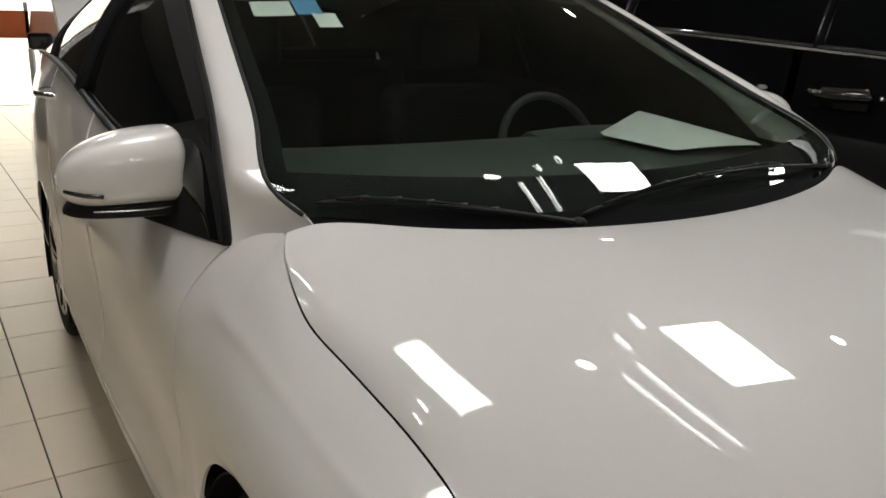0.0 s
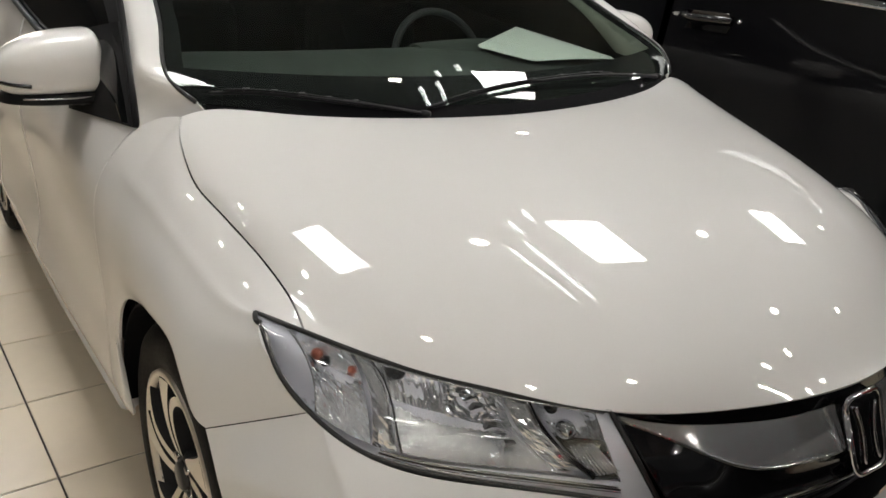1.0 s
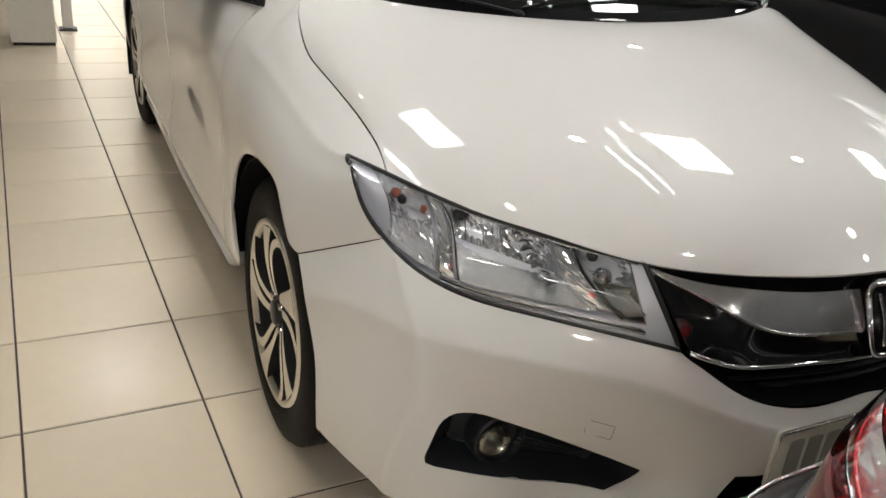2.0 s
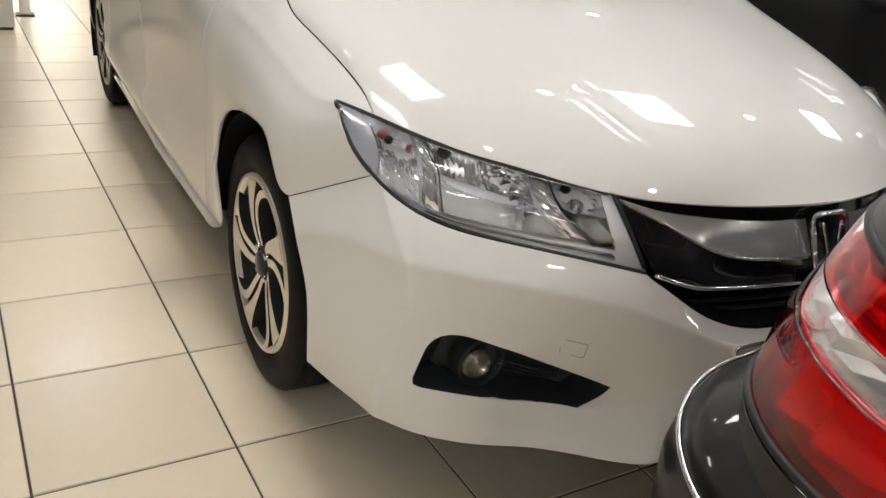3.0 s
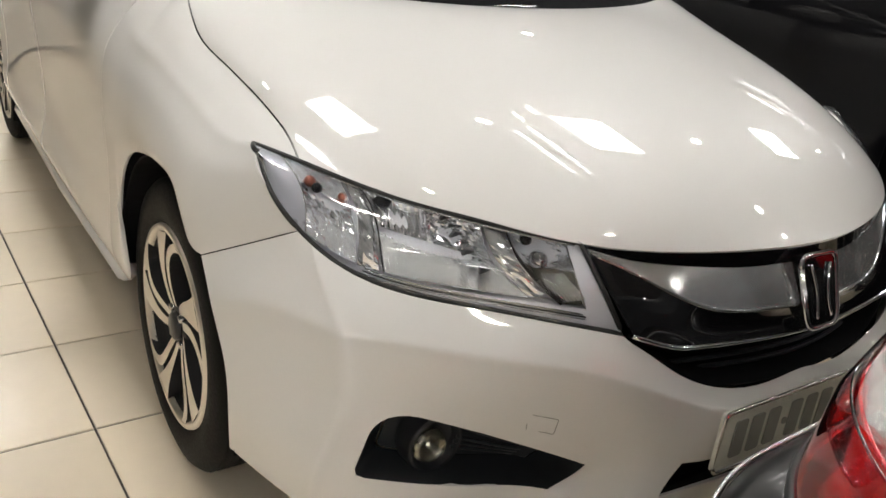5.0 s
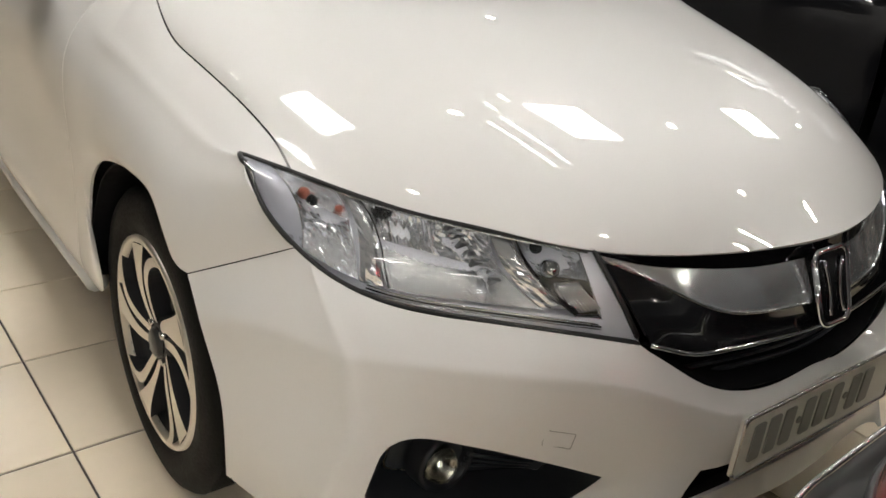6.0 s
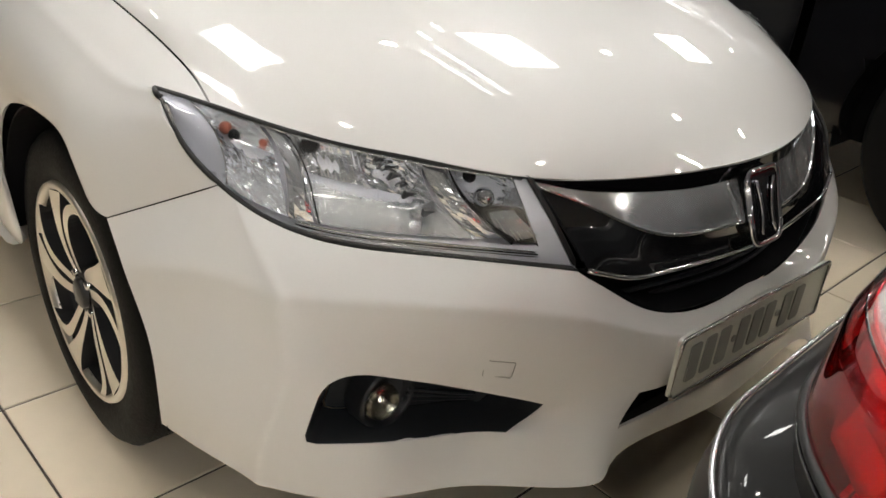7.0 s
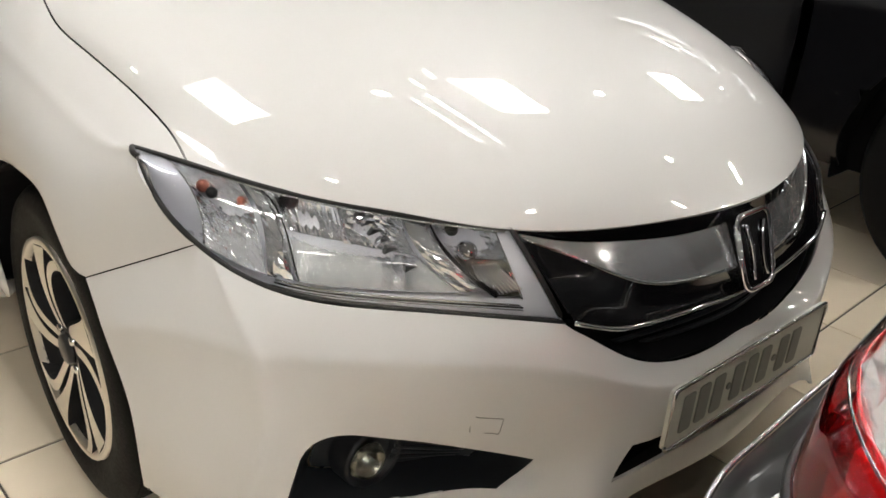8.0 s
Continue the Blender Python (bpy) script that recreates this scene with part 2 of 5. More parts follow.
def prism(name, outline, y0, y1, mat, parent, label="", at=(0, 0, 0), bevel=0.0, side=1, m=None):
    """An outline in x, z pushed from y0 to y1, with softened edges."""
    bm = bmesh.new()
    vs = [bm.verts.new((x, y0, z)) for x, z in outline]
    f = bm.faces.new(vs)
    r = bmesh.ops.extrude_face_region(bm, geom=[f])
    for v in r["geom"]:
        if isinstance(v, bmesh.types.BMVert):
            v.co.y = y1
    bmesh.ops.recalc_face_normals(bm, faces=bm.faces)
    if bevel:
        bmesh.ops.bevel(bm, geom=bm.edges[:], offset=bevel, segments=2, affect="EDGES", profile=0.5)
    M = m if m is not None else Matrix.Translation(at)
    bmesh.ops.transform(bm, matrix=M, verts=bm.verts)
    if side < 0:
        for v in bm.verts:
            v.co.x = -v.co.x
        bmesh.ops.reverse_faces(bm, faces=bm.faces)
    return part(name, bm, mat, parent, label, smooth=False)


def rounded(points, radius, n=5):
    """A closed outline with its corners rounded."""
    out, m = [], len(points)
    for i in range(m):
        p, a, b = (Vector(points[k % m]) for k in (i, i - 1, i + 1))
        da, db = (a - p), (b - p)
        r = min(radius, da.length * 0.45, db.length * 0.45)
        s, e = p + da.normalized() * r, p + db.normalized() * r
        for k in range(n + 1):
            t = k / n
            out.append(tuple((1 - t) ** 2 * s + 2 * t * (1 - t) * p + t * t * e))
    return out


# ---- the room ----
ROOM = (-6.5, 7.5, -7.0, 9.0, 3.0)


def room():
    x0, x1, y0, y1, h = ROOM
    floor = tagged(box("floor", (x0 - 0.2, x1 + 0.2, y0 - 0.2, y1 + 4.0, -0.12, -0.004), grout), "cream ceramic tile floor with dark joints", "floor", kind="structure")
    tagged(box("ceiling", (x0 - 0.2, x1 + 0.2, y0 - 0.2, y1 + 0.2, h, h + 0.15), ceiling_mat), "dark grey painted showroom ceiling", "ceiling", kind="structure")
    tagged(box("wall_west", (x0 - 0.2, x0, y0, y1, 0, h), grey_wall), "grey painted wall", "wall", kind="structure")
    tagged(box("wall_east", (x1, x1 + 0.2, y0, y1, 0, h), dark_wall), "dark painted wall", "wall", kind="structure")
    tagged(box("wall_south", (x0 - 0.2, x1 + 0.2, y0 - 0.2, y0, 0, h), wall_mat), "cream painted wall", "wall", kind="structure")
    wall = thing("wall_north", "cream and dark wall with a wide opening to daylight", "wall", (0, y1, 0), kind="structure")
    for d, mat in (((x0 - 0.2, -1.3, 0, 0.2, 0, h), dark_wall), ((0.3, x1 + 0.2, 0, 0.2, 0, h), wall_mat), ((-1.3, 0.3, 0, 0.2, 2.7, h), wall_mat)):
        box("wall_piece", d, mat, wall)
    tagged(box("backdrop", (-9, 6, y1 + 3.8, y1 + 3.9, -0.1, 5), day_glow), "bright daylight outside the showroom", "daylight", kind="structure")
    tagged(box("ceiling_track", (.62, 1.06, y0, y1, h - .035, h - .001), track_paint, None, "", .006), "grey light track along the ceiling", "ceiling track", kind="structure")
    return floor


floor = room()
sky_lamp = new("daylight_in_opening", bpy.data.lights.new("daylight_in_opening", "AREA"))
sky_lamp.data.shape, sky_lamp.data.size, sky_lamp.data.size_y = "RECTANGLE", 1.5, 2.6
sky_lamp.data.energy, sky_lamp.data.color = DAY_WATTS, (1.0, 0.94, 0.82)
sky_lamp.matrix_world = look((-0.5, ROOM[3] + 0.1, 1.4), (-0.5, 0, 0.4))


# ---- ceiling lamps ----
def lamp_panel(x, y, w=0.50, d=0.56):
    ob = thing("ceiling_panel_lamp", "square white LED panel lamp flush in the ceiling, mirrored in the bonnet or unseen fill", "ceiling lamp", (x, y, ROOM[4]), "ceiling panel lamps")
    box("frame", (-w / 2 - 0.02, w / 2 + 0.02, -d / 2 - 0.02, d / 2 + 0.02, -0.014, -0.002), satin, ob)
    box("diffuser", (-w / 2, w / 2, -d / 2, d / 2, -0.022, -0.015), panel_glow, ob)
    return ob


def lamp_spot(x, y, r=0.05):
    low = .036 if .6 < x < 1.1 else 0
    ob = thing("downlight", "round warm downlight set in the ceiling, mirrored in the car or unseen fill", "ceiling lamp", (x, y, ROOM[4] - low), "downlights")
    lathe("ring", [(-0.003, r + 0.02), (-0.012, r + 0.018), (-0.012, r), (-0.006, r)], satin, ob, axis="z", n=24)
    lathe("diffuser", [(-0.010, 0.0005), (-0.010, r - 0.001)], spot_glow, ob, axis="z", n=24)
    return ob


def lamp_tube(x, y, turn, length=1.2):
    low = .036 if .6 < x < 1.1 else 0
    ob = thing("tube_lamp", "slim white tube lamp under the ceiling", "ceiling lamp", (x, y, ROOM[4] - low), "tube lamps")
    box("batten", (-length / 2, length / 2, -0.02, 0.02, -0.03, -0.002), satin, ob)
    tube("tube", [(-length / 2, 0, -0.05), (0, 0, -0.05), (length / 2, 0, -0.05)], 0.007, tube_glow, ob, n=10)
    ob.rotation_euler[2] = radians(turn)
    return ob


# first three panels mirror in the bonnet; the rest are unseen, added for fill
for px, py in ((-0.85, 0.60), (1.61, 0.55), (4.13, 0.70), (1.40, -5.2), (-0.90, -5.2), (4.15, -3.1), (-3.4, -3.3), (-0.9, -6.2), (1.4, -6.2), (-2.1, -5.6), (-3.6, -5.6), (-0.90, 5.0), (1.60, 5.0), (4.15, 5.0)):
    lamp_panel(px, py)
# (-1.9, -0.4), (-2.3, 0.7), (-2.0, 2.7) are unseen, added to light the west floor
for px, py in ((0.66, 0.62), (2.80, 0.60), (6.1, 1.05), (2.72, -0.64), (-1.03, -0.65), (3.8, -0.80), (0.27, -1.58), (2.0, -1.42), (1.6, -1.85), (2.5, -1.22), (-0.65, -1.44), (-1.85, 1.47), (-3.1, 2.0), (-1.6, 0.55), (-2.35, -1.55), (-1.9, -0.4), (-2.3, 0.7), (-2.0, 2.7), (-1.0, -4.0), (-0.6, -4.0), (1.6, -3.8), (0.8, 3.0), (2.9, 3.0)):
    lamp_spot(px, py)
for px, py, turn, length in ((0.74, 0.13, 83, 0.72), (0.90, 0.17, 83, 0.80), (1.02, 0.75, 83, 0.14), (1.26, 0.91, 83, 0.14), (5.85, 2.2, -22, 0.75)):
    lamp_tube(px, py, turn, length)

# ---- the white sedan ----
sedan = thing("white_sedan", "glossy white four-door sedan parked on cream tiles", "car", (0, 0, 0))
HEART = (0, 0.9, 0.3)


def mirrored(half):
    """A full-width net from its half, whose last column lies on the centre line."""
    h = np.array(half, float)
    return np.concatenate([h, h[:, -2::-1] * (-1, 1, 1)], 1)


def carpart(name, g, mat=None, parent=None, label="", side=1, **more):
    return sheet(name, np.array(g), mat or paint, parent or sedan, label, side, **more)


HOOD = (
    ((-.706, .193, .967), (-.655, .185, .978), (-.52, .120, .972), (-.35, .062, .963), (-.18, .030, .958), (0, .018, .956)),
    ((-.736, .050, .882), (-.672, .030, .922), (-.54, -.08, .930), (-.37, -.16, .924), (-.185, -.20, .920), (0, -.22, .918)),
    ((-.725, -.13, .841), (-.668, -.18, .862), (-.55, -.31, .873), (-.387, -.40, .868), (-.19, -.46, .864), (0, -.48, .862)),
    ((-.7145, -.29, .798), (-.657, -.385, .795), (-.553, -.515, .796), (-.405, -.62, .788), (-.20, -.70, .784), (0, -.735, .784)),
    ((-.720, -.387, .768), (-.65, -.475, .746), (-.545, -.59, .731), (-.413, -.702, .711), (-.21, -.790, .704), (0, -.828, .708)),
)


def crown(x, y):
    """The bonnet's smooth crown, alike on both sides."""
    c = (((0, 0), .95413), ((0, 1), .06374), ((0, 2), -.57344), ((0, 3), -.82449), ((0, 4), -.48332), ((0, 5), .14074), ((2, 0), .28839),
         ((2, 1), 1.81719), ((2, 2), 3.28124), ((2, 3), 2.20775), ((4, 0), -3.3607), ((4, 1), -10.06352), ((4, 2), -10.55786),
         ((6, 0), 13.10414), ((6, 1), 27.10984), ((6, 2), 18.97015), ((8, 0), -22.7768), ((8, 1), -29.24078), ((8, 2), -12.14862),
         ((10, 0), 13.79033), ((10, 1), 9.88213))
    return sum(k * x ** a * y ** b for (a, b), k in c)


SHUT = ((-.706, .193, .967), (-.720, .163, .951), (-.731, .120, .927), (-.737, .070, .901), (-.738, .03, .882), (-.730, -.05, .859), (-.722, -.128, .841), (-.714, -.20, .822), (-.710, -.27, .803), (-.711, -.325, .788), (-.720, -.387, .768))


def bonnet_grid(rows, cols):
    """The crown inside, led onto the bonnet's own outline at its edges."""
    s = np.linspace(0, 1, cols)
    across = .4 * s + .6 * (.5 - .5 * np.cos(np.pi * s))
    along = np.linspace(0, 1, rows) ** .9
    net = surface(mirrored(HOOD), rows, across, along)
    fine = curve_points(SHUT, 400)
    edge = fine[np.round(along * 399).astype(int)]
    for i in range(rows):
        for j in range(8):
            k = (1 - j / 8) ** 2
            if j == 0:
                first = edge[i] - net[i, 0]
            net[i, j] += first * k
            net[i, cols - 1 - j] += first * k * np.array((-1, 1, 1))
    g = net.copy()
    g[:, :, 2] = crown(g[:, :, 0], g[:, :, 1])
    miss = net[:, :, 2] - g[:, :, 2]
    v, u = along[:, None], across[None]
    a, b, l, r = (1 - v) ** 7, v ** 22, (1 - u) ** 80, u ** 80
    off = a * miss[:1] + b * miss[-1:]
    off = off + l * (miss - off)[:, :1] + r * (miss - off)[:, -1:]
    g[:, :, 2] += off
    return g


hood_grid = bonnet_grid(80, 121)
carpart("hood", hood_grid, label="white bonnet with sharp ceiling lamp reflections")

FENDER_TOP = ((-.724, -.385, .768), (-.718, -.29, .797), (-.729, -.13, .840), (-.740, .045, .884), (-.727, .14, .931), (-.710, .196, .967), (-.722, .222, .964), (-.740, .258, .951), (-.762, .298, .933))
FENDER_SHOULDER = ((-.768, -.315, .776), (-.786, -.235, .771), (-.796, -.13, .793), (-.803, .01, .822), (-.808, .12, .841), (-.811, .20, .852), (-.810, .25, .860), (-.808, .29, .868), (-.806, .332, .878))
FENDER_FLANK = ((-.772, -.395, .728), (-.836, -.25, .676), (-.847, -.15, .700), (-.850, -.03, .715), (-.850, .11, .718), (-.850, .22, .705), (-.850, .275, .69), (-.850, .320, .67), (-.850, .364, .66))
FENDER_ARCH = ((-.753, -.465, .683), (-.842, -.282, .584), (-.846, -.18, .645), (-.847, -.05, .672), (-.846, .10, .648), (-.843, .235, .56), (-.840, .272, .43), (-.832, .268, .31), (-.815, .44, .245))
FENDER_UPPER = tuple(tuple((a + b) / 2 + o for a, b, o in zip(p, q, (-.001, 0, .0025))) for p, q in zip(FENDER_TOP, FENDER_SHOULDER))
FENDER_UNDER = tuple(tuple((a + b) / 2 + o for a, b, o in zip(p, q, (-.007, 0, .002))) for p, q in zip(FENDER_SHOULDER, FENDER_FLANK))


def blend(a, b, f):
    """A row that lies a part f of the way from one row to another."""
    return tuple(tuple(u + (v - u) * f for u, v in zip(p, q)) for p, q in zip(a, b))


# rows close to the shoulder keep its crease crisp
FENDER = (FENDER_TOP, FENDER_UPPER, blend(FENDER_SHOULDER, FENDER_UPPER, .16), FENDER_SHOULDER, blend(FENDER_SHOULDER, FENDER_UNDER, .16), FENDER_UNDER, FENDER_FLANK, FENDER_ARCH)
BUMPER_TOP = ((-.842, -.285, .580), (-.754, -.465, .682), (-.744, -.490, .668), (-.695, -.548, .634), (-.56, -.655, .606), (-.376, -.792, .588), (-.27, -.838, .520), (-.20, -.846, .491), (0, -.862, .488))
BUMPER_CREST = ((-.846, -.340, .525), (-.797, -.488, .575), (-.742, -.590, .572), (-.708, -.614, .568), (-.59, -.698, .556), (-.40, -.818, .532), (-.31, -.860, .503), (-.25, -.878, .483), (0, -.888, .480))
BUMPER_MID = ((-.846, -.410, .440), (-.796, -.530, .450), (-.747, -.616, .462), (-.697, -.640, .468), (-.57, -.706, .424), (-.40, -.788, .367), (-.325, -.846, .385), (-.272, -.868, .383), (0, -.874, .378))
BUMPER_LOW = ((-.846, -.425, .355), (-.804, -.535, .350), (-.774, -.602, .346), (-.727, -.630, .342), (-.60, -.692, .328), (-.441, -.757, .311), (-.350, -.845, .318), (-.305, -.864, .326), (0, -.880, .325))
BUMPER_LIP = ((-.838, -.408, .283), (-.799, -.515, .267), (-.772, -.584, .256), (-.735, -.622, .248), (-.61, -.700, .232), (-.46, -.775, .227), (-.347, -.876, .247), (-.318, -.872, .264), (0, -.882, .260))


def tight(row):
    """The row with two more points close to the front corner, which keep it crisp."""
    a, c, e = (np.array(row[k]) for k in (1, 2, 3))
    return row[:2] + (tuple(c + (a - c) * .15), row[2], tuple(c + (e - c) * .28)) + row[3:]


BUMPER_TOP, BUMPER_CREST, BUMPER_MID, BUMPER_LOW, BUMPER_LIP = (tight(r) for r in (BUMPER_TOP, BUMPER_CREST, BUMPER_MID, BUMPER_LOW, BUMPER_LIP))


def between(a, b, f, push):
    """A row between two rows, pushed forwards by a little more towards the middle of the car."""
    return tuple(tuple(np.array(p) + (np.array(q) - np.array(p)) * f + np.array((0, -push, push * .6)) * min(1, k / 6)) for k, (p, q) in enumerate(zip(a, b)))


BUMPER = (BUMPER_TOP, between(BUMPER_TOP, BUMPER_CREST, .84, .0025), BUMPER_CREST, between(BUMPER_CREST, BUMPER_MID, .10, .002), BUMPER_MID, BUMPER_LOW, BUMPER_LIP)
SEAM = ((-.755, -.464, .684), (-.798, -.374, .634), (-.842, -.283, .584))
HL_TOP = ((-.768, -.315, .776), (-.723, -.388, .766), (-.65, -.477, .744), (-.56, -.577, .729), (-.48, -.650, .718), (-.409, -.704, .709))
HL_LOW = ((-.767, -.335, .766), (-.772, -.398, .727), (-.753, -.465, .684), (-.695, -.546, .637), (-.56, -.652, .610), (-.376, -.789, .593))
HL_MID = tuple(tuple((a + b) / 2 + o for a, b, o in zip(p, q, (-.008, -.012, .004))) for p, q in zip(HL_TOP, HL_LOW))


# body sides
SIDE_Y = (.365, .95, 1.6, 2.35, 3.05, 3.42)
SIDE = (
    ((-.766, .300, .934), (-.795, .95, 1.003), (-.800, 1.6, 1.083), (-.785, 2.35, 1.135), (-.745, 3.05, 1.120), (-.66, 3.42, 1.07)),
    ((-.806, .332, .876), (-.830, .95, .915), (-.838, 1.6, .975), (-.830, 2.35, 1.015), (-.79, 3.05, .99), (-.70, 3.44, .98)),
    ((-.848, .362, .775), (-.850, .95, .770), (-.850, 1.6, .768), (-.850, 2.35, .80), (-.82, 3.05, .83), (-.74, 3.46, .84)),
    ((-.850, .366, .60), (-.838, .95, .58), (-.838, 1.6, .58), (-.846, 2.35, .60), (-.825, 3.05, .62), (-.75, 3.47, .64)),
    ((-.846, .385, .42), (-.842, .95, .40), (-.842, 1.6, .40), (-.848, 2.35, .42), (-.82, 3.05, .44), (-.75, 3.48, .46)),
    ((-.838, .420, .30), (-.850, .95, .31), (-.850, 1.6, .31), (-.846, 2.35, .31), (-.81, 3.05, .33), (-.74, 3.47, .36)),
    ((-.815, .440, .245), (-.815, .95, .225), (-.815, 1.6, .222), (-.81, 2.35, .23), (-.79, 3.05, .26), (-.72, 3.45, .30)),
)
side_grid = surface(SIDE, 40, 150)
rail = ((-.60, 1.15, 1.405), (-.575, 1.5, 1.445), (-.57, 2.0, 1.440), (-.60, 2.55, 1.34), (-.65, 3.0, 1.18), (-.70, 3.25, 1.09))


def hole_cols(net, per):
    """Column parameters that put a grid line on each of the net's columns, per steps between neighbours."""
    t = knots(np.array(net, float))
    return np.concatenate([np.linspace(t[i], t[i + 1], per, endpoint=False) for i in range(len(t) - 1)] + [[1.0]])


def hole_rows(net, per):
    t = knots(np.array(net, float).transpose(1, 0, 2))
    return np.concatenate([np.linspace(t[i], t[i + 1], per, endpoint=False) for i in range(len(t) - 1)] + [[1.0]])


def bumper():
    net = mirrored(BUMPER)
    P = 8
    cols, rows = hole_cols(net, P), hole_rows(net, P)
    g = surface(net, None, cols, rows)
    keep = np.ones((len(rows) - 1, len(cols) - 1), bool)
    n = len(cols) - 1
    A, B, C = 5 * P, 7 * P, 9 * P
    keep[4 * P:5 * P, A:B] = False
    keep[4 * P:5 * P, n - B:n - A] = False
    keep[4 * P:5 * P, C:n - C] = False
    # the seam against the fenders and the straight rims of the fog lamp openings
    seam = curve_points(SEAM, P + 1)[::-1]
    for k in range(P + 1):
        for j, sx in ((k, 1), (n - k, -1)):
            off = seam[k] * (sx, 1, 1) + (0, 0, -.0022) - g[0, j]
            for i in range(6):
                g[i, j] += off * (1 - i / 6)
    low = curve_points(HL_LOW, 400)
    for j in range(P, B + 1):
        p = low[int(np.argmin(np.hypot(low[:, 0] - g[0, j, 0], low[:, 1] - g[0, j, 1])))] + (0, -.0012, -.0018)
        off = p - g[0, j]
        for i in range(7):
            f = (1 - i / 7) ** 2
            g[i, j] += off * f
            g[i, n - j] += off * f * (-1, 1, 1)
    for row, reach in ((4 * P, (0, -1, -2, -3)), (5 * P, (0, 1, 2, 3))):
        for a, b in ((A, B), (n - B, n - A)):
            p, q = g[row, a].copy(), g[row, b].copy()
            for j in range(a + 1, b):
                f = (j - a) / (b - a)
                goal = p + (q - p) * f
                goal[1] = g[row, j, 1]
                if row == 5 * P:
                    goal[2] -= .012 * f * math.sin(math.pi * f)
                off = goal - g[row, j]
                for r in reach:
                    g[row + r, j] += off * (1 - abs(r) / 4)
    for b, d in ((B, 1), (n - B, -1)):
        p, q = g[4 * P, b].copy(), g[5 * P, b].copy()
        for i in range(4 * P + 1, 5 * P):
            f = (i - 4 * P) / P
            goal = p + (q - p) * f
            goal[1] = g[i, b, 1]
            goal += np.array((.013 * d, 0, -.006)) * math.sin(math.pi * f)
            off = goal - g[i, b]
            for r in range(-3, 4):
                g[i, b + r] += off * (1 - abs(r) / 4)
    # the upper outer corner of each fog lamp opening is round
    for a, d in ((A, 1), (n - A, -1)):
        p0, p1, p2 = g[4 * P + 4, a].copy(), g[4 * P, a].copy(), g[4 * P, a + 4 * d].copy()
        for k in range(9):
            t = k / 8
            i, j = (4 * P + 4 - k, a) if k <= 4 else (4 * P, a + (k - 4) * d)
            g[i, j] = (1 - t) ** 2 * p0 + 2 * t * (1 - t) * p1 + t * t * p2
    for a, d in ((A, 1), (n - A, -1)):
        g[5 * P, a] = .25 * g[5 * P - 1, a] + .5 * g[5 * P, a] + .25 * g[5 * P, a + d]
    ob = carpart("front_bumper", g, label="white front bumper with fog lamp openings", keep=keep, thick=0.006)
    # fog lamp openings: black bezels that sink into the bumper
    for side in (1, -1):
        f = g[4 * P:5 * P + 1, A:B + 1]
        mid = f.mean((0, 1))
        bez = carpart("fog_bezel", rim_band(f, mid), plastic, ob, "matte black fog lamp surround", side, out=(0.3, 0.3, 0.4), thick=0.004)
        inner = mid + (f - mid) * 0.80 + np.array((0.033, 0.060, 0.0))
        carpart("fog_recess", inner, plastic, bez, "", side, out=(0.3, 0.3, 0.4), thick=0.004)
        # slats in the inner half of the opening
        for k in range(5):
            q = .14 + .155 * k
            i0 = int(round(q * (inner.shape[0] - 1)))
            row = inner[i0, 8:15] + np.array((-.004, -.010, 0))
            tube("fog_slat", row, .0032, plastic, bez, "", 6, side)
        c = np.array((-.606, -.664, .378))
        lathe("fog_ring", [(0.045, .052), (0.012, .050), (0.004, .047), (0.008, .043), (0.030, .036)], ring_black, bez, "", 36, (c[0] + .014, c[1] + .006, c[2] - .004), "y", side)
        fog = lathe("fog_lens", [(-0.012, 0.0005), (-0.011, .009), (-0.007, .018), (0.0, .025), (0.010, .029), (.020, .030)], clear, bez, "clear round fog lamp glass", 28, tuple(c), "y", side)
        fog.visible_shadow = False
        bowl = lathe("fog_reflector", [(0.026, 0.0005), (0.024, .008), (0.016, .014), (0.012, .020), (0.006, .023), (0.012, .029)], fog_grey, bez, "", 12, tuple(c), "y", side)
        bowl.data.shade_flat()
    f = g[4 * P - 3:5 * P + 4, C - 5:n - C + 6]
    carpart("lower_intake", f * (1, 0, 1) + np.array((0, -.818, 0)) + np.array((0, .10, 0)) * np.abs(f[:, :, :1] / .36) ** 4, matte_black, ob, "black lower air intake", thick=0.004)
    box("intake_duct", (-.345, .345, -.835, -.60, .235, .305), matte_black, ob, "black intake duct")
    for k in range(3):
        z = .335 + .016 * k
        tube("intake_bar", [(-.27, -.80, z), (0, -.825, z), (.27, -.80, z)], 0.003, plastic, ob)
    # towing eye cover: a thin seam on the skin
    def skin(x, z):
        d = np.hypot(g[:, :n // 2, 0] - x, g[:, :n // 2, 2] - z)
        w = 1 / (d + 1e-4) ** 4
        p = (g[:, :n // 2] * w[..., None]).sum((0, 1)) / w.sum()
        return np.array((x, p[1] - .0012, z))
    loop = rounded([(-.497, .432), (-.460, .428), (-.460, .460), (-.497, .464)], .006)
    tube("tow_cover_seam", [skin(x, z) for x, z in loop + loop[:1]], .0006, plate_ink, ob, "thin seam of the towing eye cover", 5)
    return ob, g


def rim_band(f, mid):
    """A band that runs round an opening's rim and slopes inwards."""
    top, right, low, left = f[0], f[1:, -1], f[-1, -2::-1], f[-2:0:-1, 0]
    loop = np.concatenate([top, right, low, left, top[:1]])
    steps = []
    for s, d in ((1.0, 0.001), (0.985, 0.010), (0.94, 0.030), (0.82, 0.060)):
        steps.append(mid + (loop - mid) * s + np.array((0.55, 1.0, 0)) * d)
    return np.array(steps)


front_bumper, bumper_grid = bumper()


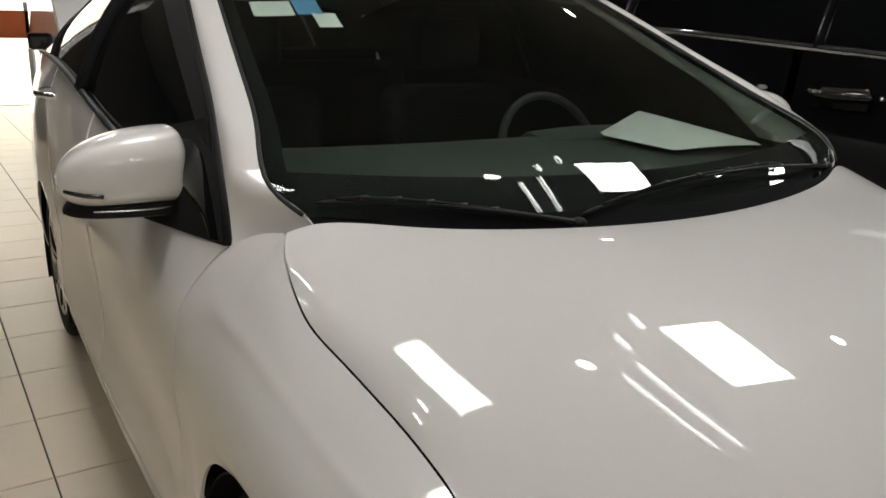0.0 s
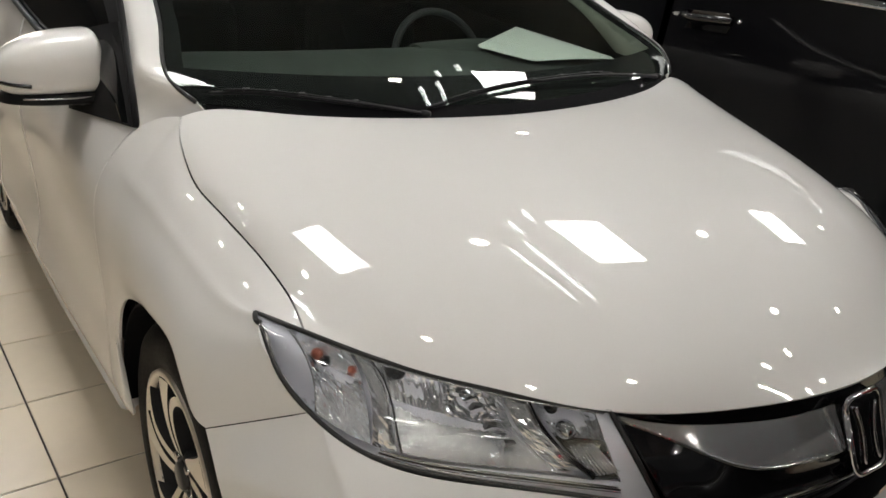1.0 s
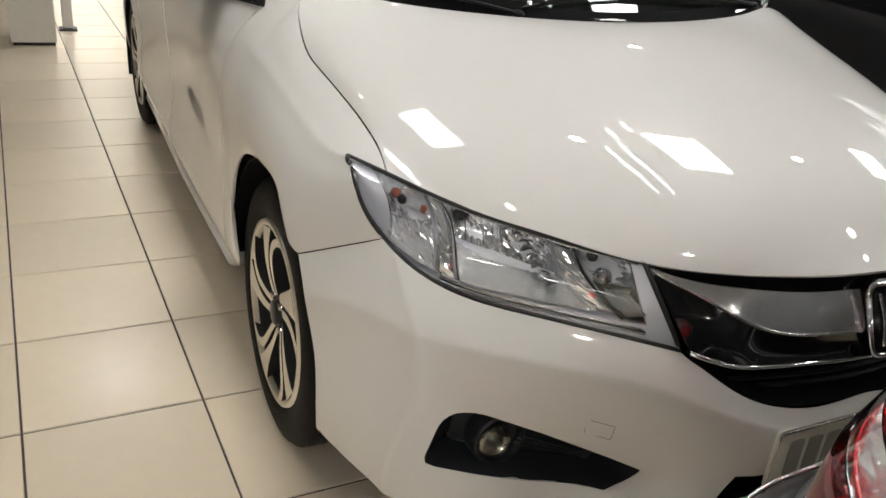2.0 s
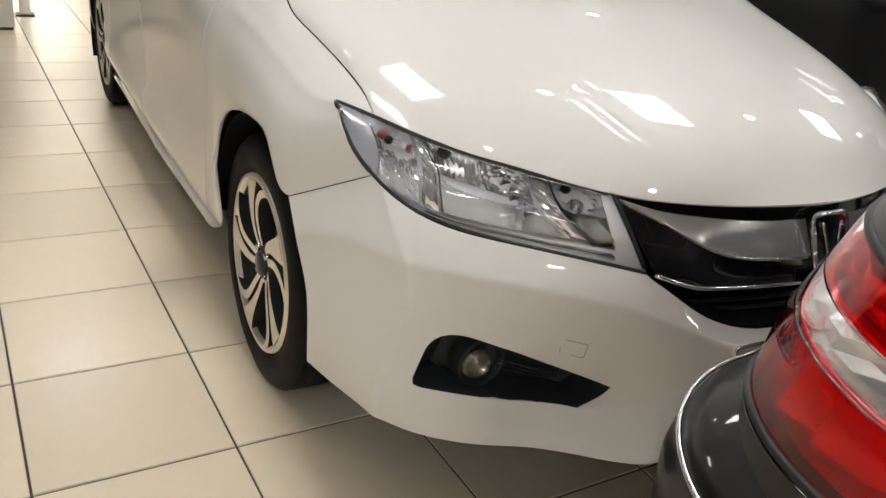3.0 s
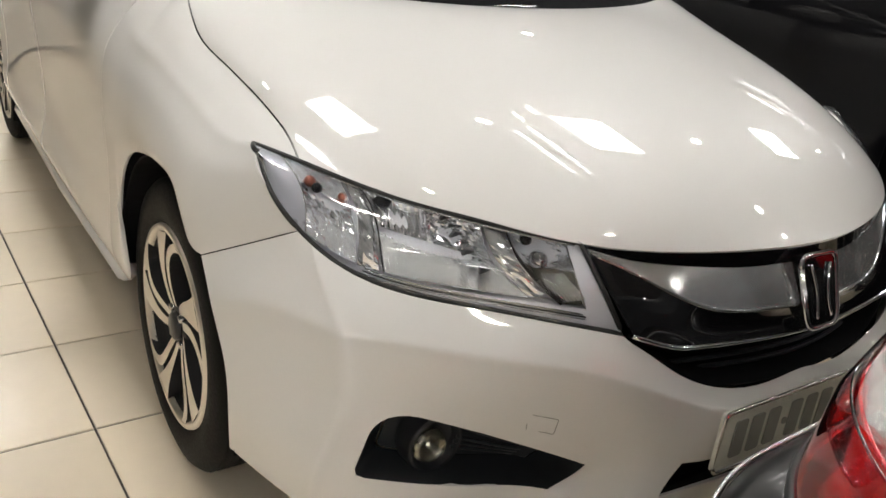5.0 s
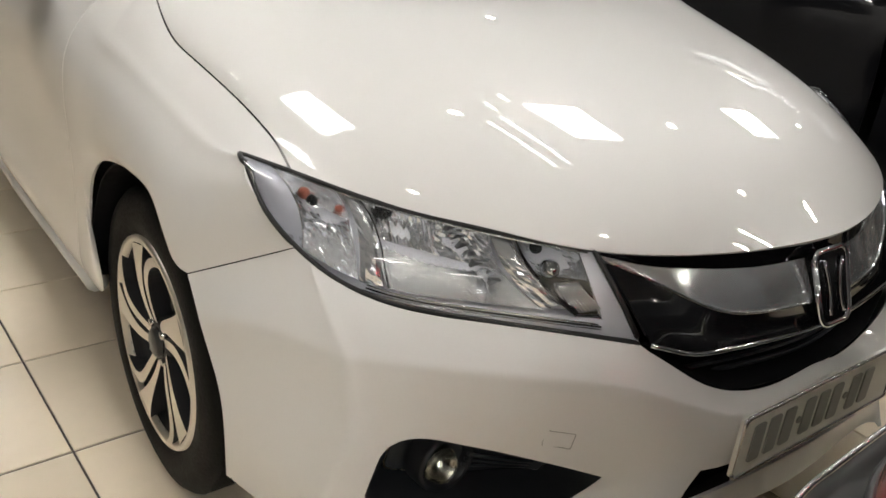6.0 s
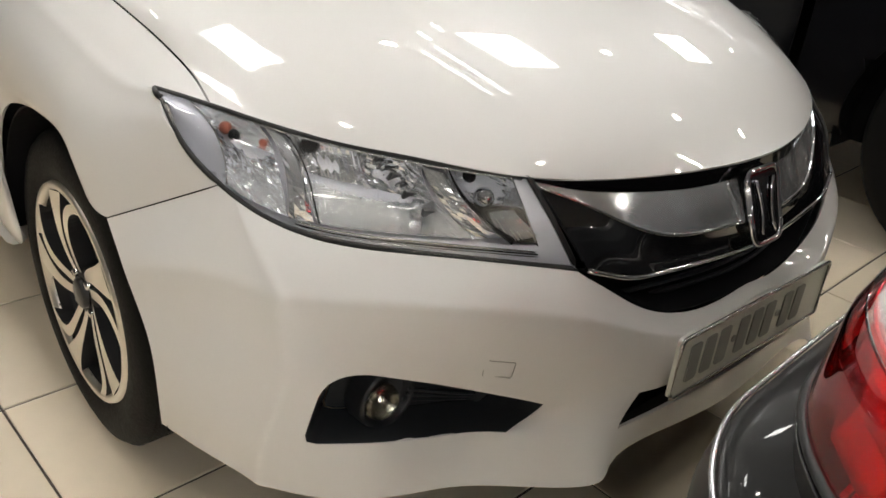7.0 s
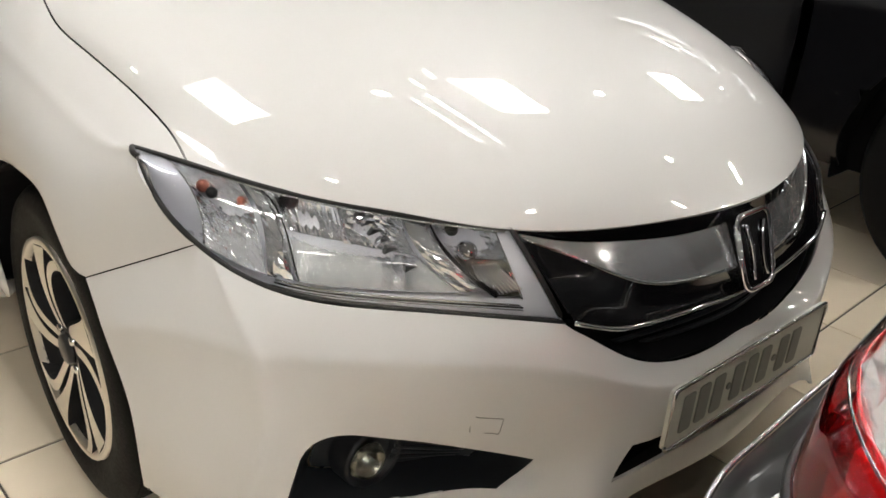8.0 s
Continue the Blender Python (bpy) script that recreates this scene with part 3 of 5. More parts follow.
def fender(side):
    edge = curve_points(side_grid[:, 0], 200)
    R = 56
    g = surface(FENDER, R, 72)
    # the rear edge follows the door, the upper edge the bonnet
    for i in range(R):
        goal = edge[int(np.argmin(abs(edge[:, 2] - g[i, -1, 2])))] + (0, -.0032, 0)
        off = goal - g[i, -1]
        for j in range(56, 72):
            f = (j - 56) / 15
            g[i, j] += off * f * f * (3 - 2 * f)
    # towards the door the panel runs on in the door's own surface
    first, next_ = side_grid[:, 0], side_grid[:, 4]
    order = np.argsort(first[:, 2])
    for i in range(R):
        for j in range(44, 72):
            x, y, z = g[i, j]
            if not .42 < z < .93:
                continue
            sx, sy = np.interp(z, first[order, 2], first[order, 0]), np.interp(z, first[order, 2], first[order, 1])
            order2 = np.argsort(next_[:, 2])
            nx, ny = np.interp(z, next_[order2, 2], next_[order2, 0]), np.interp(z, next_[order2, 2], next_[order2, 1])
            goal = sx + (nx - sx) / (ny - sy) * (y - sy)
            w = max(0, 1 - (sy - y) / .22)
            w = w * w * (3 - 2 * w) * min(1, (.93 - z) / .06) * min(1, (z - .42) / .06)
            g[i, j, 0] += (goal - x) * min(1, w)
    tc = knots(np.array(FENDER, float))
    seam = curve_points(SEAM, 40)
    for j in range(72):
        f = j / 71 / tc[1]
        if f <= 1:
            off = seam[int(round(f * 39))] - g[-1, j]
            for i in range(17):
                g[R - 1 - i, j] += off * (1 - i / 17)
    hood_edge = hood_grid[::-1, 0]
    for j in range(72):
        y = g[0, j, 1]
        if y > .192:
            f = min(1, max(0, (-.710 - g[0, j, 0]) / .052))
            base = curve_points(((-.710, .197, .968), (-.728, .234, .961), (-.762, .297, .932)), 30)
            k = int(np.argmin(abs(base[:, 0] - (-.710 - .052 * f))))
            off = base[k] + (0, 0, -.002) - g[0, j]
            for i in range(14):
                g[i, j] += off * (1 - i / 13) ** 2
            continue
        goal = np.array([np.interp(y, hood_edge[:, 1], hood_edge[:, k]) for k in range(3)]) + (-.0030, 0, -.001)
        off = goal - g[0, j]
        for i in range(20):
            f = 1 - i / 19
            g[i, j] += off * f * f * (3 - 2 * f)
    ob = carpart("front_fender", g, None, None, "white front fender over the wheel arch", side, thick=0.006)
    # dark arch liner behind the panel
    arc = []
    for k in range(25):
        w = math.radians(2 + 182 * k / 24)
        arc.append((-.05 + .372 * math.cos(w), .300 + .372 * math.sin(w)))
    liner = np.array([[(-x, y, z) for y, z in arc] for x in (.835, .70, .55)])
    carpart("arch_liner", liner, matte_black, ob, "black wheel arch liner", side, out=(-.7, -.05, .3), thick=0.004)
    return ob


for s in (1, -1):
    fender(s)


def headlight(side):
    net = np.array((HL_TOP, HL_MID, HL_LOW))
    lens = surface(net, 14, 48)
    head = carpart("headlight", lens, clear, None, "clear headlight with chrome bowls and an amber bulb", side, out=(-.2, .2, .5), thick=0.003)
    head.visible_shadow = False
    n = normals(lens)
    if np.dot(n[7, 24], (-0.5, -1, 0.2)) < 0:
        n = -n
    deep = np.array((0.35, 0.90, -0.10))

    def inside(g, u, v):
        i, j = min(max(v, 0), 1) * (g.shape[0] - 1), min(max(u, 0), 1) * (g.shape[1] - 1)
        a, b = min(int(i), g.shape[0] - 2), min(int(j), g.shape[1] - 2)
        p, q = i - a, j - b
        return g[a, b] * (1 - p) * (1 - q) + g[a + 1, b] * p * (1 - q) + g[a, b + 1] * (1 - p) * q + g[a + 1, b + 1] * p * q

    back = lens.mean((0, 1)) + (lens - lens.mean((0, 1))) * (0.985, 0.985, 0.97) + deep * 0.055
    carpart("housing", back, housing_grey, head, "grey headlight housing", side, out=(-.2, .2, .5), thick=0.003)
    for row, nm in ((0, "upper"), (-1, "lower")):
        wall = np.array([lens[row] + deep * 0.003, lens[row] + deep * 0.03, back[row]])
        carpart("housing_wall", wall, housing_grey if nm == "lower" else plastic, head, "", side, thick=0.002)
    for col in (0, -1):
        wall = np.array([lens[:, col] + deep * 0.003, lens[:, col] + deep * 0.03, back[:, col]])
        carpart("housing_wall", wall, housing_grey, head, "", side, thick=0.002)
    edge = np.concatenate([lens[0], lens[1:, -1], lens[-1, -2::-1], lens[-2:0:-1, 0], lens[:1, 0]])
    tube("seal", edge + np.array((0.002, 0.003, 0)), 0.0042, seal, head, "black rubber seal", 8, side)

    def spot(u, v, d):
        return inside(lens, u, v) + deep * d

    fine = surface(net, 41, 161)
    rnd = random.Random(5)

    def cell(name, a, b, c, d, rows, cols, depth, floor_d, jitter=0.0, ripple=0.0, waves=10, smooth=True, mat=reflector, skew=0.0, tilt=(0, 0)):
        """A hollow or bulging cell of the lamp between four corners (along, down): upper outer, upper inner, lower inner, lower outer."""
        verts = []
        for i in range(rows + 1):
            for j in range(cols + 1):
                f, g = j / cols, i / rows
                u = (a[0] * (1 - f) + b[0] * f) * (1 - g) + (d[0] * (1 - f) + c[0] * f) * g
                v = (a[1] * (1 - f) + b[1] * f) * (1 - g) + (d[1] * (1 - f) + c[1] * f) * g
                q = (1 - (2 * f - 1) ** 2) * (1 - (2 * g - 1) ** 2)
                dd = floor_d + tilt[0] * (1 - g) + tilt[1] * g + depth * q ** .6 + rnd.uniform(-jitter, jitter) + ripple * math.sin(2 * math.pi * waves * (f + skew * g))
                p = inside(fine, u, v) + deep * dd
                verts.append((side * p[0], p[1], p[2]))
        k = cols + 1
        faces = [(i * k + j, i * k + j + 1, (i + 1) * k + j + 1, (i + 1) * k + j) for i in range(rows) for j in range(cols)]
        return made(name, verts, faces, mat, head, "", smooth)

    cell("tip_blank", (0, .03), (.075, .03), (.315, .97), (0, .97), 10, 6, 0, .014, mat=tip_grey)
    cell("indicator_bowl", (.08, .05), (.235, .05), (.335, .42), (.185, .45), 16, 14, .016, .014, .0026, smooth=False, mat=bright_reflector, tilt=(0, .016))
    cell("indicator_base", (.185, .45), (.335, .42), (.475, .91), (.320, .97), 16, 14, .012, .014, .0026, smooth=False, mat=bright_reflector, tilt=(.045, 0))
    cell("chrome_divider", (.245, .04), (.285, .04), (.535, .90), (.485, .93), 18, 4, -.008, .016, .0016, smooth=False)
    cell("main_flutes", (.29, .04), (.44, .04), (.56, .47), (.42, .50), 12, 72, .025, .014, 0, .0013, 8, tilt=(0, .030))
    cell("main_steps", (.44, .04), (.600, .03), (.735, .50), (.56, .47), 9, 10, .030, .014, .0042, smooth=False, tilt=(0, .026))
    cell("main_bowl", (.42, .50), (.735, .50), (.835, .80), (.54, .89), 10, 120, .012, .014, 0, .0018, 16, skew=.35, mat=pale_reflector, tilt=(.045, 0))
    cell("fin", (.605, .03), (.685, .03), (.893, .76), (.838, .80), 18, 5, -.008, .020, .0012, smooth=False)
    cell("beam_bowl", (.70, .03), (.930, .03), (.955, .44), (.82, .46), 14, 16, .044, .014, .0032, smooth=False, tilt=(0, .020))
    cell("beam_base", (.82, .46), (.955, .44), (.945, .77), (.905, .80), 8, 12, .010, .014, .0010, mat=fog_grey, tilt=(.026, 0))
    cell("corner_blank", (.932, .03), (1, .03), (1, .80), (.947, .80), 8, 4, 0, .013, mat=housing_grey)
    cell("ledge", (.50, .93), (1, .79), (1, .985), (.53, .985), 6, 30, 0, .013, mat=housing_grey)
    # bright flutes that fan out below the beam bowl
    for k in range(9):
        f = k / 8
        p0, p1 = (.855 + .055 * f, .50 - .05 * f), (.890 + .062 * f, .79 - .10 * f)
        pts = [spot(p0[0] + (p1[0] - p0[0]) * q, p0[1] + (p1[1] - p0[1]) * q, .022 - .010 * q) for q in np.linspace(0, 1, 6)]
        tube("flute", pts, np.linspace(.0008, .0019, 6), reflector, head, "", 6, side)
    # the smaller amber bead is added as the bulb's reflection in the facets
    for u, v, r, mat, nm in ((.205, .36, .009, amber, "amber_bulb"), (.232, .40, .008, wiper_black, "bulb_socket"), (.292, .34, .006, amber, "amber_reflection"), (.365, .14, .013, gloss_black, "bulb_cap"), (.79, .14, .009, gloss_black, "bulb_cap"), (.845, .36, .014, chrome, "bulb_shield")):
        c = spot(u, v, 0.030)
        bm = bmesh.new()
        bmesh.ops.create_uvsphere(bm, u_segments=16, v_segments=10, radius=r)
        for w in bm.verts:
            w.co = (side * (c[0] + w.co.x), c[1] + w.co.y * 1.2, c[2] + w.co.z)
        part(nm, bm, mat, head)
    for (u0, v0), (u1, v1), w0, w1, mat in (((.075, .03), (.315, .96), .0012, .0012, satin), ((.29, .05), (.54, .88), .0010, .0014, gloss_black), ((.69, .05), (.90, .78), .0012, .0046, gloss_black), ((.675, .05), (.888, .75), .0010, .0018, chrome), ((.932, .05), (.947, .79), .0010, .0014, satin)):
        pts = [spot(u0 + (u1 - u0) * k / 9, v0 + (v1 - v0) * k / 9, .010) for k in range(10)]
        tube("divider", pts, np.linspace(w0, w1, 10), mat, head, "", 8, side)
    # stepped blades along the edge of the main bowl; black ones stand for shadow
    for k in range(7):
        f = k / 6
        uu, vv = .50 + .205 * f, .06 + .50 * f
        c0, c1, c2 = spot(uu, vv, .012), spot(uu + .030, vv + .010, .020), spot(uu + .020, vv + .115, .030)
        dark = chrome if k % 2 else satin_black
        made("blade", [tuple(q * (side, 1, 1)) for q in (c0, c1, c2, c0 + deep * .012, c1 + deep * .012, c2 + deep * .012)], [(0, 1, 2), (3, 5, 4), (0, 3, 4, 1), (1, 4, 5, 2), (2, 5, 3, 0)], dark, head, "", False)
    for du, dv, r, mat in ((0, 0, .0016, chrome), (.004, .035, .0013, gloss_black), (.004, .07, .0010, chrome)):
        line = np.array([spot(u + du, .925 - .06 * (u - .5) / .45 + dv * .8, .011) for u in np.linspace(.50, .94, 30)])
        tube("light_strip", line, r, mat, head, "", 6, side)
    line = np.array([spot(u, .05, .008) for u in np.linspace(.03, .97, 30)])
    tube("light_strip", line, 0.002, satin, head, "", 6, side)
    return head


for s in (1, -1):
    headlight(s)


def grille():
    wing_up = mirrored((
        ((-.398, -.708, .702), (-.34, -.738, .688), (-.26, -.770, .679), (-.15, -.804, .674), (0, -.820, .675)),
        ((-.397, -.711, .699), (-.335, -.750, .678), (-.255, -.788, .655), (-.15, -.822, .644), (0, -.838, .643)),
        ((-.396, -.714, .696), (-.330, -.762, .668), (-.250, -.806, .629), (-.15, -.838, .614), (0, -.853, .612))))
    wing_low = mirrored((
        ((-.396, -.714, .696), (-.330, -.762, .668), (-.250, -.806, .629), (-.15, -.838, .614), (0, -.853, .612)),
        ((-.388, -.758, .655), (-.325, -.792, .632), (-.255, -.816, .600), (-.15, -.836, .588), (0, -.848, .587)),
        ((-.366, -.799, .596), (-.305, -.822, .577), (-.250, -.832, .570), (-.15, -.846, .567), (0, -.858, .567))))
    ob = carpart("grille", surface(wing_up, 12, 48), wing_chrome, None, "chrome wing grille with gloss black lower wing")
    carpart("lower_wing", surface(wing_low, 12, 48), gloss_black, ob, "gloss black lower wing")
    lip = surface(wing_low, 3, 48)[-1]
    tube("chrome_lip", lip + np.array((0, -.001, -.002)), 0.0038, chrome, ob, "", 8)
    crest = surface(wing_low, 3, 48)[0]
    tube("chrome_crest", crest, 0.0025, chrome, ob, "", 8)
    strip = mirrored((
        ((-.405, -.706, .707), (-.30, -.752, .703), (-.16, -.800, .700), (0, -.822, .702)),
        ((-.402, -.703, .700), (-.30, -.752, .684), (-.16, -.801, .673), (0, -.820, .674))))
    carpart("upper_strip", surface(strip, 5, 48), gloss_black, ob, "gloss black strip under the bonnet")
    valley = mirrored((
        ((-.366, -.795, .592), (-.30, -.812, .572), (-.15, -.842, .563), (0, -.858, .563)),
        ((-.34, -.765, .57), (-.26, -.77, .535), (-.15, -.785, .525), (0, -.795, .525)),
        ((-.372, -.790, .585), (-.27, -.825, .525), (-.19, -.843, .490), (0, -.862, .486))))
    carpart("lower_mesh", surface(valley, 12, 48), matte_black, ob, "black lower grille", thick=0.004)
    for k in range(2):
        z = .505 + .02 * k
        tube("mesh_bar", curve_points(((-.24 - .03 * k, -.795, z), (0, -.83, z), (.24 + .03 * k, -.795, z)), 16) , 0.004, plastic, ob)
    # emblem: plain rounded shield
    outer = rounded([(-.048, .056), (.048, .056), (.041, -.056), (-.041, -.056)], .020)

    def leaning(x, z, d=0.0):
        return (x, -.855 + .38 * z + d, .632 + z)
    back = bmesh.new()
    front = [back.verts.new(leaning(x * .95, z * .95, -.001)) for x, z in outer]
    rear = [back.verts.new(leaning(x * .95, z * .95, .022)) for x, z in outer]
    back.faces.new(front)
    for k in range(len(outer)):
        back.faces.new((front[k], rear[k], rear[k - 1], front[k - 1]))
    bmesh.ops.recalc_face_normals(back, faces=back.faces)
    part("emblem_back", back, gloss_black, ob, "", False)
    tube("emblem_ring", [leaning(x, z) for x, z in outer + outer[:1]], 0.0048, chrome, ob, "chrome emblem ring", 8)
    for s in (1, -1):
        tube("emblem_mark", curve_points([leaning(s * .026, .042, -.004), leaning(s * .015, .0, -.004), leaning(s * .019, -.040, -.004)], 8), 0.0030, chrome, ob, "", 8)
    return ob


grille()


def number_plate():
    ob = thing("number_plate", "", "", (0, -.894, .426))
    ob.parent = sedan
    tagged(ob, "white plate in a clear silver-edged holder")
    w, h = .235, .055
    o = rounded([(-w, -h), (w, -h), (w, h), (-w, h)], .010)
    prism("plate", o, -.004, .004, plate_white, ob, bevel=0.001)
    tube("plate_rim", [(x, -.005, z) for x, z in o + o[:1]], 0.0035, satin, ob, "silver rim", 6)
    x = -.205
    for k, cw in enumerate((.042, .042, .042, .016, .042, .042, .042, .018, .042, .042)):
        hh = .034 if cw > .03 else .006
        prism("bar", rounded([(x, -hh), (x + cw * .72, -hh), (x + cw * .72, hh), (x, hh)], .006), -.0065, -.0042, plate_ink, ob)
        x += cw
    return ob


number_plate()

# wind screen, pillars
RIM = ((-.672, .207, .988), (-.705, .259, 1.025), (-.703, .307, 1.054), (-.677, .40, 1.098), (-.642, .575, 1.176), (-.604, .80, 1.276), (-.56, 1.05, 1.385))
FRAME = ((-.762, .298, .934), (-.753, .345, 1.010), (-.740, .410, 1.058), (-.722, .50, 1.118), (-.689, .68, 1.20), (-.64, .95, 1.322), (-.60, 1.15, 1.405))


def windscreen():
    edge = curve_points(RIM, 40)
    low = np.array([(x, .035 + .180 * abs(x / .655) ** 2.2, .962 + .030 * abs(x / .655) ** 1.6) for x in np.linspace(-.655, .655, 41)])
    rows = []
    for i, e in enumerate(edge):
        f = i / 39
        xs = np.linspace(-1, 1, 41)
        bow = .173 * (1 - f) + .10 * f
        rows.append([(-e[0] * s, e[1] - bow * (1 - s * s), e[2] - (.030 * (1 - f) - .03 * f) * (1 - abs(s) ** 2)) for s in xs])
    g = np.array(rows)
    glass = carpart("windscreen", g, windscreen_glass, None, "laminated windscreen with a black painted border", thick=0.004, out=(0, 1.5, .6))
    n = normals(g)
    if n[20, 20, 1] > 0:
        n = -n
    inner = g - n * 0.008
    keep = np.zeros((39, 40), bool)
    keep[:5] = True
    keep[:, :1] = keep[:, -1:] = True
    carpart("painted_border", inner, matte_black, glass, "black painted border", thick=0.002, out=(0, 1.5, .6), keep=keep)
    glass.visible_shadow = False
    # scuttle panel between the bonnet and the glass
    cow = np.array([[p + (0, -.02 + .012 * k, -.02 + .012 * k) for p in low] for k in range(4)])
    carpart("scuttle", cow - (0, 0, .004), matte_black, None, "black scuttle panel", thick=0.004)
    return g


screen_grid = windscreen()


def screen_at(u, f, lift):
    """A place over the windscreen: u from -1 to 1 across, f up the glass."""
    def at(g):
        i, j = f * 39, (u + 1) * 20
        a, b = min(int(i), 38), min(int(j), 39)
        p, q = i - a, j - b
        return g[a, b] * (1 - p) * (1 - q) + g[a + 1, b] * p * (1 - q) + g[a, b + 1] * (1 - p) * q + g[a + 1, b + 1] * p * q
    n = at(screen_normals)
    return at(screen_grid) + (n if n[2] > 0 else -n) * lift


screen_normals = normals(screen_grid)


def wiper(blade, arm_path):
    ob = thing("wiper", "", "")
    ob.parent = sedan
    tagged(ob, "black windscreen wiper with a slim blade")
    c = curve_points([screen_at(u, f, .009) for u, f in blade], 40)
    tube("wiper_blade", c, np.r_[.002, [.0042] * 38, .002], wiper_black, ob, "", 6)
    tube("wiper_spoiler", c[3:-3] + np.array((0, -.004, .006)), 0.0024, wiper_black, ob, "", 6)
    for k in (8, 14, 20, 26, 32):
        tube("wiper_clip", [c[k] + (-.007, -.003, .007), c[k] + (.007, -.003, .007)], .003, satin_black, ob, "", 6)
    a = curve_points([screen_at(u, f, h) for u, f, h in arm_path], 20)
    tube("wiper_arm", a, np.linspace(.009, .0045, 20), wiper_black, ob, "", 8, flat=.5)
    cap = bmesh.new()
    bmesh.ops.create_uvsphere(cap, u_segments=14, v_segments=8, radius=.014)
    for w in cap.verts:
        w.co = (a[0][0] + w.co.x, a[0][1] + w.co.y, a[0][2] + w.co.z * .6)
    part("wiper_pivot", cap, wiper_black, ob)


wiper(((-.94, .032), (-.84, .044), (-.72, .042), (-.58, .026), (-.48, .012)), ((-.36, .0, .004), (-.50, .014, .014), (-.70, .038, .014)))
wiper(((-.34, .014), (-.16, .052), (.04, .076), (.28, .082), (.52, .072)), ((.84, .012, .004), (.60, .046, .016), (.30, .076, .016), (.10, .076, .014)))


def pillar(side):
    mid = [tuple((a + b) / 2 + o for a, b, o in zip(p, q, (-.014, -.006, .010))) for p, q in zip(RIM, FRAME)]
    mid[0] = (-.702, .247, .964)
    foot = [(-.652, .200, .962), (-.700, .228, .930), (-.770, .275, .900)]
    g = surface([(f,) + tuple(row) for f, row in zip(foot, (RIM, tuple(mid), FRAME))], 10, 46)
    ob = carpart("windscreen_pillar", g, None, None, "white windscreen pillar", side, out=(0, 1.2, .6))
    tube("pillar_seal", curve_points(RIM, 40) + np.array((-.001, 0, .001)), 0.004, seal, ob, "", 6, side)
    tube("frame_seal", curve_points(FRAME, 40) + np.array((-.001, 0, .001)), 0.003, seal, ob, "", 6, side)
    r1, f1 = curve_points(RIM[1:], 30) + np.array((.012, .010, -.012)), curve_points(FRAME[1:], 30) + np.array([(.036, .125 - .075 * k / 29, -.004) for k in range(30)])
    trim = np.array([r1 + (f1 - r1) * k + np.array((.016, 0, -.004)) * math.sin(math.pi * k) for k in np.linspace(0, 1, 8)])
    carpart("inner_trim", trim, pillar_trim, ob, "pale pillar trim inside the cabin", side, out=(-2, 0, 2), thick=.003)


for s in (1, -1):
    pillar(s)

